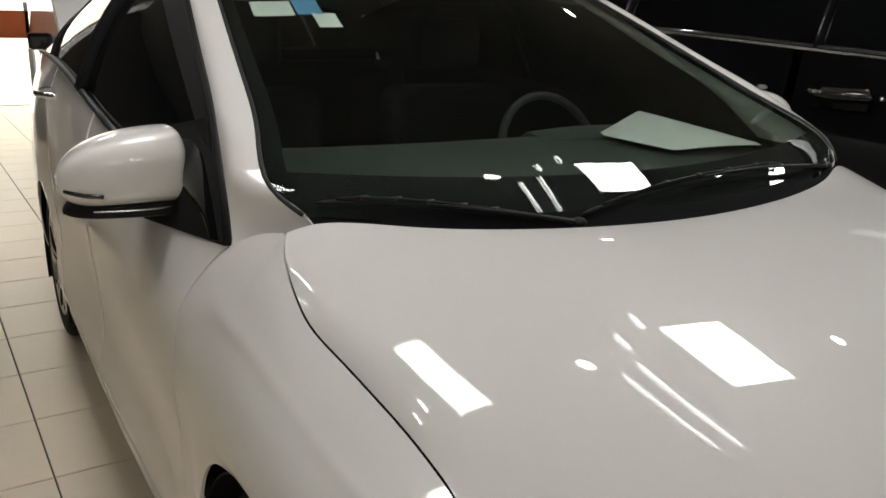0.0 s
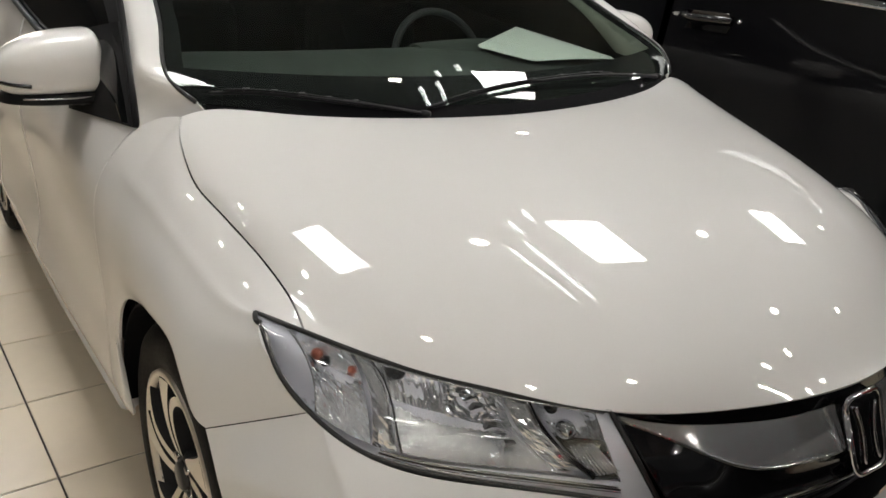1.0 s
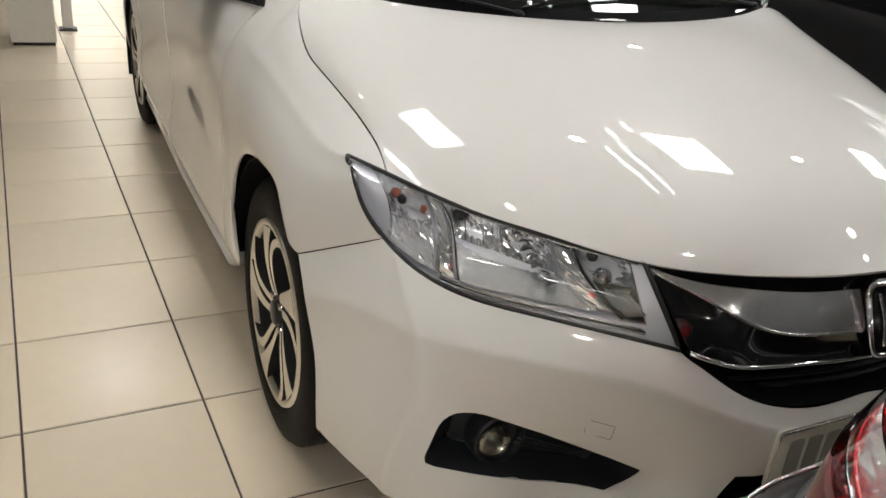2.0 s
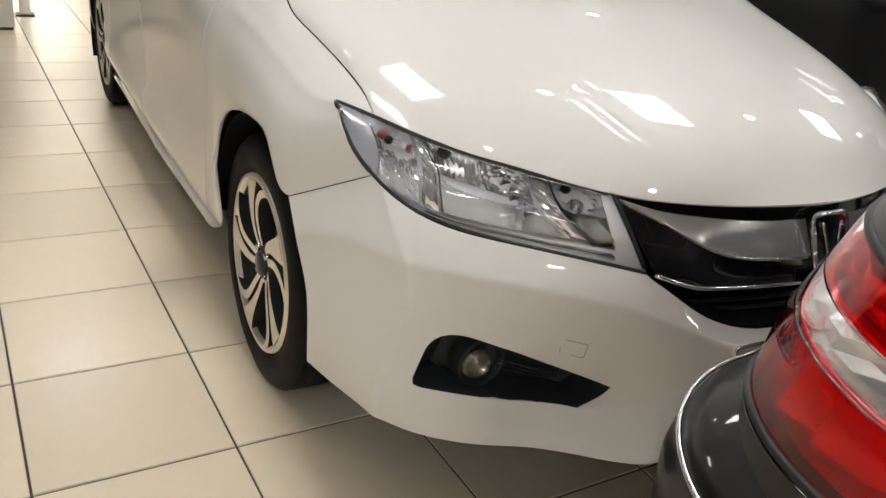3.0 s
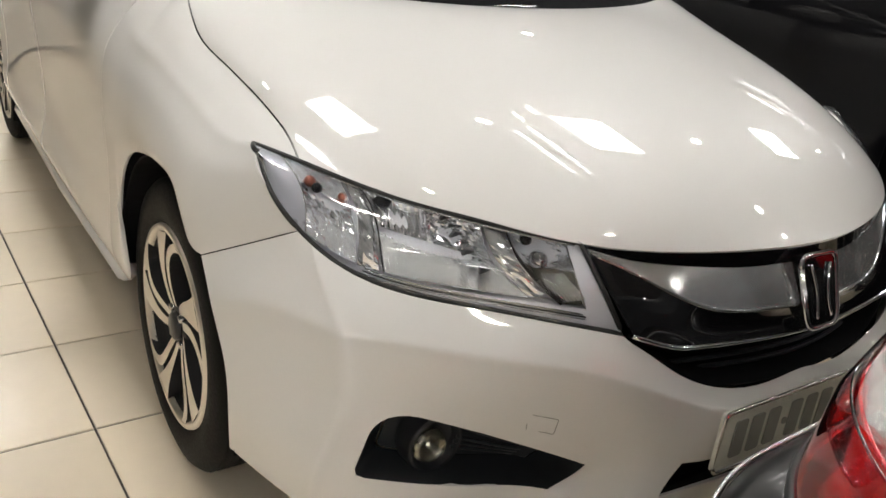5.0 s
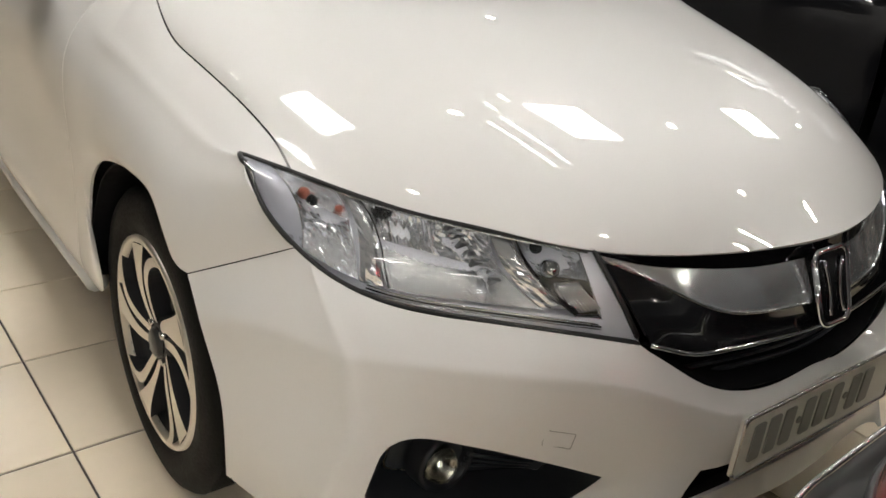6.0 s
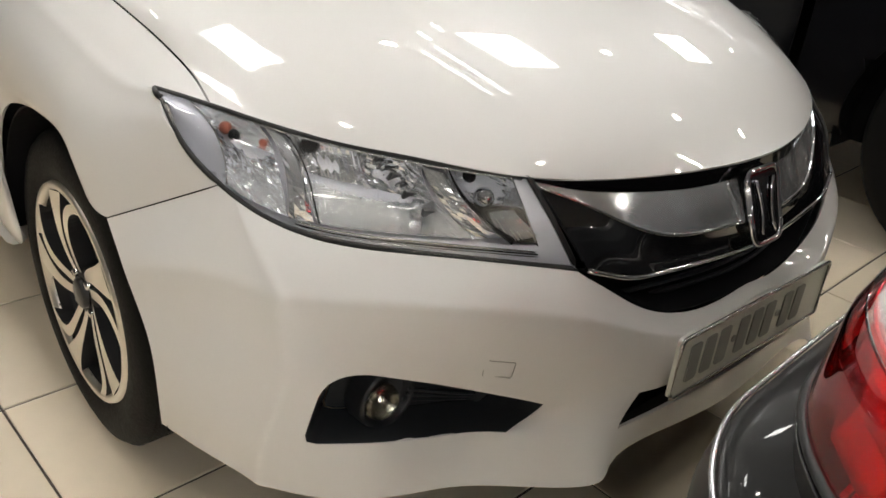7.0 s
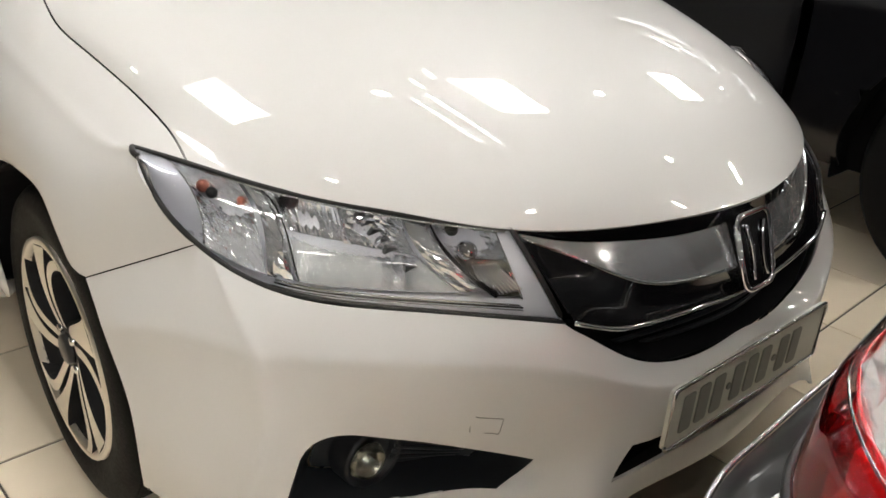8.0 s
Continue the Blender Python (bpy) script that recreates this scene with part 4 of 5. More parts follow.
def body_side(side):
    g = side_grid.copy()
    c = np.array((2.575, .305))
    d = g[:, :, 1:] - c
    r = np.linalg.norm(d, axis=2)
    near = (abs(r - .345) < .016)
    g[:, :, 1:][near] = c + d[near] / r[near][:, None] * .345
    rr = np.linalg.norm(g[:, :, 1:] - c, axis=2)
    quad = np.minimum(np.minimum(rr[:-1, :-1], rr[1:, :-1]), np.minimum(rr[:-1, 1:], rr[1:, 1:]))
    f0, f1 = 46, 84
    front = carpart("front_door", g[:, 0:f0], None, None, "white front door", side, out=(0, 1.2, .5))
    rear = carpart("rear_door", g[:, f0:f1], None, None, "white rear door", side, out=(0, 1.2, .5), keep=(quad[:, f0:f1 - 1] > .335))
    carpart("rear_quarter", g[:, f1:], None, None, "white rear quarter panel", side, out=(0, 1.2, .5), keep=(quad[:, f1:] > .335))
    tube("sill", [(-.80, .45, .235), (-.805, 1.2, .215), (-.80, 2.2, .222)], .028, paint, sedan, "white sill", 10, side)
    for door, y in ((front, 1.10), (rear, 2.02)):
        j = int(np.argmin(abs(g[8, :, 1] - y)))
        p = g[4, j]
        tube("handle", curve_points([p + (0, -.09, 0), p + (-.035, -.05, .004), p + (-.038, .05, .008), p + (0, .09, .010)], 16), .011, chrome, door, "chrome door handle", 8, side)
    liner = np.array([[(-x, 2.575 + .36 * math.cos(w), .30 + .36 * math.sin(w)) for w in np.linspace(-.4, 3.54, 20)] for x in (.83, .55)])
    carpart("rear_arch_liner", liner, matte_black, None, "", side, out=(-.7, 2.57, .3), thick=0.004)
    lining = g[:14, 8:118] + (.020, 0, .003)
    carpart("door_lining", lining, matte_black, front, "dark door lining", side, out=(-2, 1.2, .5), thick=.002)
    # side glass, from the belt up to the roof rail
    belt = g[0]
    top = np.concatenate([curve_points(FRAME, 50), curve_points(rail, 100)])
    ty = np.interp(np.linspace(0, 1, 60), np.linspace(0, 1, len(top)), np.arange(len(top)))
    up = np.array([top[int(round(k))] for k in ty])
    dn = np.array([belt[int(round(k))] for k in np.linspace(2, 120, 60)])
    rows = np.array([dn + (up - dn) * f + np.array((-.03, 0, 0)) * math.sin(math.pi * f) for f in np.linspace(0, 1, 10)]) + (.006, 0, 0)
    glass = carpart("side_glass", rows, tint_glass, None, "dark tinted side windows", side, out=(0, 1.5, 1.0), thick=0.004)
    tube("belt_moulding", dn + np.array((-.002, 0, .004)), .009, plastic, glass, "black belt moulding", 8, side)
    tube("window_frame", up + np.array((-.006, 0, -.004)), .007, sail_black, glass, "black window frame", 8, side)
    band = np.array([rows[9] + (rows[8] - rows[9]) * f + np.array((-.007, 0, .001)) for f in (0.05, .5, 1.0, 1.6)])
    carpart("door_frame", band, sail_black, glass, "black door frame along the glass", side, out=(0, 1.5, 1.0), thick=.004)
    for k, wd in ((27, .026), (28, .026), (46, .018)):
        tube("window_pillar", rows[:, k] + np.array((-.004, 0, 0)), wd * .75, sail_black, glass, "", 8, side, flat=0.3)
    # sail panel that carries the mirror
    a, b, c2, d2 = np.array((-.762, .300, .930)), np.array((-.726, .490, 1.114)), np.array((-.814, .655, .905)), np.array((-.765, .70, 1.075))
    sail = np.array([[a * (1 - u) * (1 - v) + b * u * (1 - v) + c2 * (1 - u) * v + d2 * u * v + (-.014, 0, 0) for u in np.linspace(0, 1, 10)] for v in np.linspace(0, 1, 8)])
    carpart("mirror_sail", sail, sail_black, glass, "black plastic mirror base", side, out=(0, 1.2, .8), thick=0.004)
    return front


for s in (1, -1):
    body_side(s)


def shell(name, x0, x1, yc, z0, z1, depth, mat, parent, label, side, power=2.8, fall=2.6, drop=7.0):
    """A closed mirror cap from x0 (inner) to x1 (outer): flat below, its top falling away outwards."""
    rows = []
    for i in range(36):
        s = (1 - math.cos(math.pi * i / 35)) / 2
        inner = min(1, max(0.03, 1 - (1 - min(1, s / .13)) ** 2.4)) ** 0.5
        up, dn = max(0.02, 1 - s ** fall) ** 0.5 * inner, max(0.02, 1 - s ** drop) ** 0.5 * inner
        zm = z0 + (z1 - z0) * .42 - (z1 - z0) * .10 * s
        row = []
        for j in range(48):
            w = 2 * math.pi * j / 47
            c, t = math.cos(w), math.sin(w)
            zz = (z1 - zm) * up if t > 0 else (zm - z0) * dn
            row.append((x0 + (x1 - x0) * s, yc + depth * (up + dn) / 2 * abs(c) ** (2 / power) * (1 if c > 0 else -1), zm + zz * abs(t) ** (2 / power) * (1 if t > 0 else -1)))
        rows.append(row)
    return carpart(name, rows, mat, parent, label, side, out=((x0 + x1) / 2, yc, (z0 + z1) / 2), thick=0.003)


def mirror(side):
    ob = thing("door_mirror", "", "")
    ob.parent = sedan
    tagged(ob, "white door mirror with a black underside")
    # the far mirror is folded out a little higher
    ox, oy, oz = (0, 0, 0) if side > 0 else (-.030, .036, .030)
    shell("mirror_shell", -.760 + ox, -.984 + ox, .592 + oy, .953 + oz, 1.092 + oz, .083, paint, ob, "white mirror shell", side, 3.0, 2.6, 9.0)
    shell("mirror_base", -.764 + ox, -.976 + ox, .597 + oy, .930 + oz, .970 + oz, .081, wiper_black, ob, "black mirror underside", side, 2.6, 9.0, 2.2)
    tube("mirror_stalk", curve_points([(-.750, .59, .935), (-.79, .58, .936), (-.835 + ox, .592 + oy, .945 + oz)], 10), np.linspace(.045, .022, 10), wiper_black, ob, "black mirror stalk", 12, side, flat=0.5)
    lamp = curve_points([(-.915 + ox, .517 + oy, .981 + oz), (-.945 + ox, .527 + oy, .984 + oz), (-.972 + ox, .558 + oy, .988 + oz)], 12)
    tube("turn_lamp", lamp + np.array((-.002, -.002, 0)), 0.0042, gloss_black, ob, "dark turn lamp strip", 8, side)
    edge = curve_points([(-.800 + ox, .514 + oy, .954 + oz), (-.87 + ox, .514 + oy, .953 + oz), (-.935 + ox, .522 + oy, .955 + oz)], 12)
    tube("mirror_strip", edge, .0014, chrome, ob, "thin bright strip", 6, side)


for s in (1, -1):
    mirror(s)


def roof_and_tail():
    roof = np.array([[(x * (1 - .02 * abs(u)), y, z + .045 * (1 - (u) ** 2)) for u, x in ((u, u * w) for u in np.linspace(-1, 1, 21))] for y, z, w in ((1.02, 1.385, .575), (1.3, 1.42, .575), (1.7, 1.44, .565), (2.2, 1.42, .56), (2.55, 1.36, .575))])
    carpart("roof", surface(roof, 20, 30), label="white roof panel", out=(0, 1.7, .8))
    # the lining's colour is much darker than the pillar trim
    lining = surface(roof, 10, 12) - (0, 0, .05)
    carpart("roof_lining", lining, trim_dark_beige, None, "dark beige roof lining", out=(0, 1.7, 3))
    rear = np.array([[(u * w, y, z + .03 * (1 - u * u)) for u in np.linspace(-1, 1, 15)] for y, z, w in ((2.56, 1.35, .575), (2.85, 1.22, .63), (3.15, 1.09, .69))])
    carpart("rear_window", surface(rear, 10, 20), tint_glass, None, "dark rear window", out=(0, 1.7, .8))
    lid = np.array([[(u * w, y, z + .02 * (1 - u * u)) for u in np.linspace(-1, 1, 15)] for y, z, w in ((3.15, 1.085, .70), (3.35, 1.075, .68), (3.46, 1.05, .66), (3.50, .80, .72), (3.53, .5, .75), (3.48, .3, .72))])
    carpart("boot_lid", surface(lid, 24, 20), label="white boot lid and rear bumper", out=(0, 1.7, .6))
    box("underbody", (-.72, .72, .42, 2.2, .20, .30), matte_black, sedan, "dark underbody")
    box("underbody", (-.50, .50, -.62, 3.3, .22, .32), matte_black, sedan, "dark underbody")
    box("engine_bay", (-.52, .52, -.58, .30, .32, .62), matte_black, sedan, "dark engine bay")


roof_and_tail()


def wheel_at(side, y):
    w = thing("wheel", "", "", (0, 0, 0))
    w.parent = sedan
    tagged(w, "two-tone alloy wheel with a black tyre")
    X, Z, R = -.822, .305, .305
    c = (X, y, Z)
    prof = [(.19, .21), (.195, .235), (.19, .27), (.175, .295), (.155, .304)]
    for k in range(4):
        a = .135 - k * .033
        prof += [(a, R), (a - .002, R - .008), (a - .008, R - .008), (a - .010, R)]
    prof += [(.022, .303), (.010, .292), (.004, .275), (.000, .255), (.003, .235), (.008, .218), (.016, .207)]
    lathe("tyre", prof, rubber, w, "black tyre with tread grooves", 72, c, "x", side)
    lathe("rim", [(.012, .215), (.004, .213), (.004, .201), (.016, .196)], machined, w, "machined rim edge", 64, c, "x", side)
    lathe("barrel", [(.19, .212), (.18, .197), (.014, .197), (.05, .187), (.10, .185), (.105, .02), (.105, .0005)], alloy_dark, w, "dark inner barrel", 48, c, "x", side)
    lathe("brake_disc", [(.080, .11), (.078, .05), (.07, .0005)], alloy_dark, w, "steel brake disc", 40, c, "x", side)
    for k in range(5):
        base = math.radians(3 + 72 * k)
        for wide in (True, False):
            n, verts = 16, []
            for i in range(n + 1):
                f = i / n
                r = .036 + .165 * f
                if wide:
                    mid, half = base - math.radians(25) * (1 - f) ** 1.5, .0085 + .026 * f ** 2.0
                else:
                    mid, half = base + math.radians(8 + 22 * f ** 4), .0085 + .008 * f ** 2
                xo = .004 + .014 * (1 - f) ** 2 - .003 * math.sin(math.pi * f)
                for x in (xo, xo + .034):
                    for t in (-half, half):
                        w2 = mid + t / r
                        verts.append((side * (X + x), y + r * math.cos(w2), Z + r * math.sin(w2)))
            face = [(i * 4, i * 4 + 1, i * 4 + 5, i * 4 + 4) for i in range(n)]
            flank = [q for i in range(n) for q in ((i * 4, i * 4 + 4, i * 4 + 6, i * 4 + 2), (i * 4 + 1, i * 4 + 3, i * 4 + 7, i * 4 + 5), (i * 4 + 2, i * 4 + 6, i * 4 + 7, i * 4 + 3))]
            sp = made("spoke", verts, face, machined, w, "machined silver spoke", smooth=False)
            made("spoke_flank", verts, flank, alloy_dark, sp, "", smooth=False)
    lathe("hub", [(.06, .056), (.022, .054), (.016, .046), (.018, .030)], alloy_dark, w, "dark hub", 32, c, "x", side)
    lathe("centre_cap", [(.016, .030), (.008, .029), (.005, .024), (.004, .0005)], satin_black, w, "dark centre cap", 28, c, "x", side)
    for k in range(4):
        a = math.pi / 4 + k * math.pi / 2
        lathe("wheel_nut", [(.030, .009), (.012, .009), (.010, .006), (.010, .0005)], chrome, w, "", 8, (X, y + .042 * math.cos(a), Z + .042 * math.sin(a)), "x", side)


for s in (1, -1):
    for wy in (-0.002, 2.59):
        wheel_at(s, wy)


def interior():
    dash = np.array([[(u * .66, y + .10 * u * u, z) for u in np.linspace(-1, 1, 21)] for y, z in ((.20, .965), (.36, .985), (.60, 1.005), (.72, 1.00), (.76, .96), (.78, .80), (.80, .55))])
    carpart("dashboard", surface(dash, 30, 30), dash_mat, None, "dark grained dashboard", out=(0, .3, .5))
    hump = np.array([[(.33 + .20 * u, y, z + .010 * (1 - u * u)) for u in np.linspace(-1, 1, 11)] for y, z in ((.54, .970), (.64, 1.005), (.72, 1.015), (.77, .97))])
    carpart("instrument_hood", surface(hump, 12, 16), dash_mat, None, "", out=(.33, .6, .8))
    ring = [(.33 + .165 * math.cos(a), .86 + .06 * math.sin(a), .930 + .158 * math.sin(a)) for a in np.linspace(0, 2 * math.pi, 49)]
    wheel = tube("steering_wheel", ring, .012, plastic, sedan, "black steering wheel", 10)
    tube("steering_spoke", [(.33 - .18, .86, .94), (.33, .85, .93), (.33 + .18, .86, .94)], .02, plastic, wheel, "", 8)
    for x in (-.36, .36):
        seat = thing("seat", "", "")
        seat.parent = sedan
        tagged(seat, "dark cloth front seat with a headrest")
        box("seat_back", (x - .24, x + .24, 1.42, 1.56, .55, 1.08), seat_cloth, seat, bevel=.05, seg=3)
        box("headrest", (x - .13, x + .13, 1.46, 1.56, 1.13, 1.30), seat_cloth, seat, bevel=.04, seg=3)
        box("cushion", (x - .25, x + .25, .98, 1.50, .38, .58), seat_cloth, seat, bevel=.05, seg=3)
    box("rear_seat", (-.62, .62, 2.25, 2.45, .5, 1.12), seat_cloth, sedan, "dark rear seat", bevel=.05, seg=3)
    box("parcel_shelf", (-.58, .58, 2.46, 2.80, 1.05, 1.16), matte_black, sedan, "dark parcel shelf", bevel=.02)
    box("cabin_floor", (-.70, .70, .75, 2.5, .30, .36), matte_black, sedan, "dark cabin floor")


interior()


# ---- sheets of paper on the dashboard ----
def papers():
    corners = np.array(((.308, .632, 1.018), (.508, .706, 1.060), (.645, .414, 1.002), (.355, .434, 1.004)))
    ob = thing("paper_sheet", "pale printed paper sheets lying on the dashboard", "paper", tuple(corners.mean(0)))
    for k in range(3):
        a, b, c, d = corners + np.array((-.006 * k, -.012 * k, -.0012 * k)) - corners.mean(0)
        g = np.array([[a + (b - a) * u + (d - a) * v + (a - b + c - d) * u * v + (0, 0, .006 * math.sin(3 * u) * math.sin(2.5 * v)) for u in np.linspace(0, 1, 8)] for v in np.linspace(0, 1, 8)])
        sheet("sheet", g, paper_mat, ob, "", out=(0, 0, -1), thick=0.0006)
    # unreadable lines of print
    a, b, c, d = corners - corners.mean(0)
    for k in range(6):
        u0, v = .06 + .01 * k, .12 + .05 * k
        p = [a + (b - a) * u + (d - a) * v + (a - b + c - d) * u * v + (0, 0, .0095) for u in (u0, u0 + .12, u0 + .22)]
        tube("print_line", p, .0018, housing_grey, ob, "", 4, flat=0.3)


papers()


# ---- stickers inside the windscreen ----
def sticker(u0, u1, f0, f1, mat, label):
    ob = thing("windscreen_sticker", label, "sticker", tuple(screen_at((u0 + u1) / 2, (f0 + f1) / 2, -.006)))
    o = np.array(ob.location)
    g = np.array([[screen_at(u0, f0, -.007) + (screen_at(u1, f0, -.007) - screen_at(u0, f0, -.007)) * a + (screen_at(u0, f1, -.007) - screen_at(u0, f0, -.007)) * b for a in np.linspace(0, 1, 5)] for b in np.linspace(0, 1, 5)])
    sheet("label", g - o, mat, ob, "", out=(0, 1, -1), thick=.0006)
    return ob


blue_print = material("blue_print", (0.10, 0.30, 0.55), 0.5, vary=0.1)
sticker(-.90, -.76, .75, .83, paper_mat, "pale round-cornered inspection sticker inside the windscreen")
sticker(-.75, -.66, .755, .835, blue_print, "blue printed sticker inside the windscreen")
sticker(-.70, -.62, .69, .76, paper_mat, "white paper sticker inside the windscreen")


# ---- the black car beside it ----
def black_car():
    ob = thing("black_car", "tall glossy black car parked beside the sedan", "car", (1.55, 0.6, 0))
    o = np.array((1.55, .6, 0))

    def bpart(name, g, mat, label="", parent=None, **more):
        return sheet(name, np.array(g) - o, mat, parent or ob, label, 1, out=(1.1, 0, -.1 + .9), **more)

    ys = (-1.25, -.6, .0, .45, 1.35, 2.2, 3.1)
    belt = (1.10, 1.13, 1.165, 1.195, 1.255, 1.30, 1.33)
    rows = []
    for dx, z in ((.055, None), (.020, 1.03), (.0, .90), (.012, .72), (.004, .52), (.02, .40), (.07, .33)):
        rows.append([(1.46 + dx + (.05 if y < -1 else 0) + (.03 if y > 3 else 0), y, (b if z is None else z)) for y, b in zip(ys, belt)])
    g = surface(rows, 36, 110)
    c = np.array((-.80, .385))
    r = np.linalg.norm(g[:, :, 1:] - c, axis=2)
    near = abs(r - .45) < .02
    g[:, :, 1:][near] = c + (g[:, :, 1:][near] - c) / r[near][:, None] * .45
    r = np.linalg.norm(g[:, :, 1:] - c, axis=2)
    quad = np.minimum(np.minimum(r[:-1, :-1], r[1:, :-1]), np.minimum(r[:-1, 1:], r[1:, 1:]))
    cut = [int(np.argmin(abs(g[10, :, 1] - y))) for y in (-.12, .98, 1.95)]
    bpart("fender", g[:, :cut[0]], black_paint, "black fender", keep=quad[:, :cut[0] - 1] > .44)
    front = bpart("front_door", g[:, cut[0]:cut[1]], black_paint, "black front door")
    rear = bpart("rear_door", g[:, cut[1]:cut[2]], black_paint, "black rear door")
    bpart("rear_quarter", g[:, cut[2]:], black_paint, "black rear quarter")
    for door, y in ((front, .74), (rear, 1.66)):
        p = np.array((1.462, y, 1.065)) - o
        cup = np.array([[p + (.012 + .016 * math.sin(math.pi * (v + 1) / 2), .10 * u, .035 * v) for u in np.linspace(-1, 1, 12)] for v in np.linspace(-1, 1, 8)])
        sheet("handle_cup", cup - (.018, 0, 0), gloss_black, door, "", out=(3, 0, 0), thick=.003)
        tube("handle", curve_points([p + (0, -.115, .01), p + (-.045, -.07, .014), p + (-.050, .06, .016), p + (0, .115, .018)], 16), np.r_[.016, [.014] * 14, .016], gloss_black, door, "gloss black door handle", 10)
        lathe("key_lock", [(-.006, .0005), (-.006, .007), (.0, .008)], satin, door, "", 16, tuple(p + (-.006, -.15, .012)), "x")
    # glass house
    top = [(1.72, y, z) for y, z in ((-.05, 1.22), (.45, 1.50), (.9, 1.66), (1.6, 1.72), (2.4, 1.71), (3.0, 1.62))]
    low = [(1.515, y, z) for y, z in ((-.25, 1.155), (.30, 1.185), (.9, 1.225), (1.6, 1.27), (2.4, 1.31), (3.0, 1.33))]
    mid = [((a[0] + b[0]) / 2 - .02, (a[1] + b[1]) / 2, (a[2] + b[2]) / 2) for a, b in zip(top, low)]
    gg = surface((low, mid, top), 12, 60)
    glass = bpart("side_glass", gg, tint_glass, "dark tinted side windows")
    for j, w in ((20, .03), (38, .035), (52, .03)):
        tube("window_pillar", gg[:, j] - o, w, black_paint, glass, "", 8, flat=.35)
    tube("belt_trim", curve_points(low, 40) - o + np.array((-.010, 0, .002)), .009, chrome, ob, "chrome belt trim", 8, flat=1.6)
    roof = np.array([[(x, y, z + .03 * (1 - ((x - 2.35) / .65) ** 2)) for x in np.linspace(1.70, 3.0, 12)] for _, y, z in top])
    bpart("roof", surface(roof, 14, 14), black_paint, "black roof")
    nose = np.array([[(x, y, z + .04 * (1 - ((x - 2.35) / .85) ** 2)) for x in np.linspace(1.53, 3.15, 12)] for y, z in ((-.05, 1.19), (-.5, 1.14), (-1.0, 1.09), (-1.45, 1.02), (-1.66, .90), (-1.72, .65), (-1.70, .38))])
    bpart("bonnet", surface(nose, 24, 20), black_paint, "black bonnet and front")
    corner = np.array([[(1.51 + .09 * f * f, -1.25 - .42 * f, z) for f in np.linspace(0, 1, 10)] for z in (1.09, .9, .6, .38)])
    bpart("front_corner", surface(corner, 14, 14), black_paint)
    far = [[(4.62 - x, y, z) for x, y, z in row] for row in rows]
    sheet("far_flank", surface(far, 14, 40) - o, black_paint, ob, "black flank", 1, out=(.8, 0, .9))
    sheet("far_glass", gg * (-1, 1, 1) + np.array((4.70, 0, 0)) - o, tint_glass, ob, "dark tinted side windows", 1, out=(.8, 0, .9), thick=.004)
    tail = np.array([[(x, y, z) for x in np.linspace(1.56, 3.10, 10)] for y, z in ((3.0, 1.64), (3.12, 1.35), (3.18, 1.0), (3.18, .36))])
    sheet("rear_end", surface(tail, 14, 12) - o, black_paint, ob, "black rear end", 1, out=(.8, 0, .9))
    box("underbody", (1.62 - 1.55, 1.5, -1.9, 2.3, .30, .62), matte_black, ob, "dark underbody")
    # front wheel
    w = thing("wheel", "", "")
    w.parent = ob
    tagged(w, "black tyre on a silver wheel")
    cc = (1.50 - 1.55, -.80 - .6, .385)
    lathe("tyre", [(.24, .26), (.245, .33), (.22, .375), (.15, .385), (.14, .377), (.135, .377), (.125, .385), (.06, .385), (.055, .377), (.045, .377), (.04, .384), (.012, .365), (.0, .33), (.004, .29), (.016, .262)], rubber, w, "black tyre", 64, cc, "x")
    lathe("rim", [(.012, .264), (.004, .258), (.02, .245), (.06, .235), (.2, .23)], satin, w, "silver rim", 48, cc, "x")
    lathe("barrel", [(.09, .235), (.10, .0005)], alloy_dark, w, "", 40, cc, "x")
    for k in range(6):
        a = 2 * math.pi * k / 6 + .3
        p = [(cc[0] + .02, cc[1] + q * math.cos(a), cc[2] + q * math.sin(a)) for q in (.04, .15, .25)]
        tube("spoke", p, (.032, .028, .040), satin, w, "silver spoke", 8, flat=.5)
    lathe("hub", [(.05, .06), (.01, .055), (.005, .0005)], satin, w, "", 24, cc, "x")
    liner = np.array([[(x - 1.55, -1.4 + .47 * math.cos(t), .385 + .47 * math.sin(t)) for t in np.linspace(-.2, 3.34, 24)] for x in (1.50, 1.85)])
    sheet("arch_liner", liner, matte_black, ob, "", out=(0, -1.4, .38), thick=.004)
    return ob


black_car()


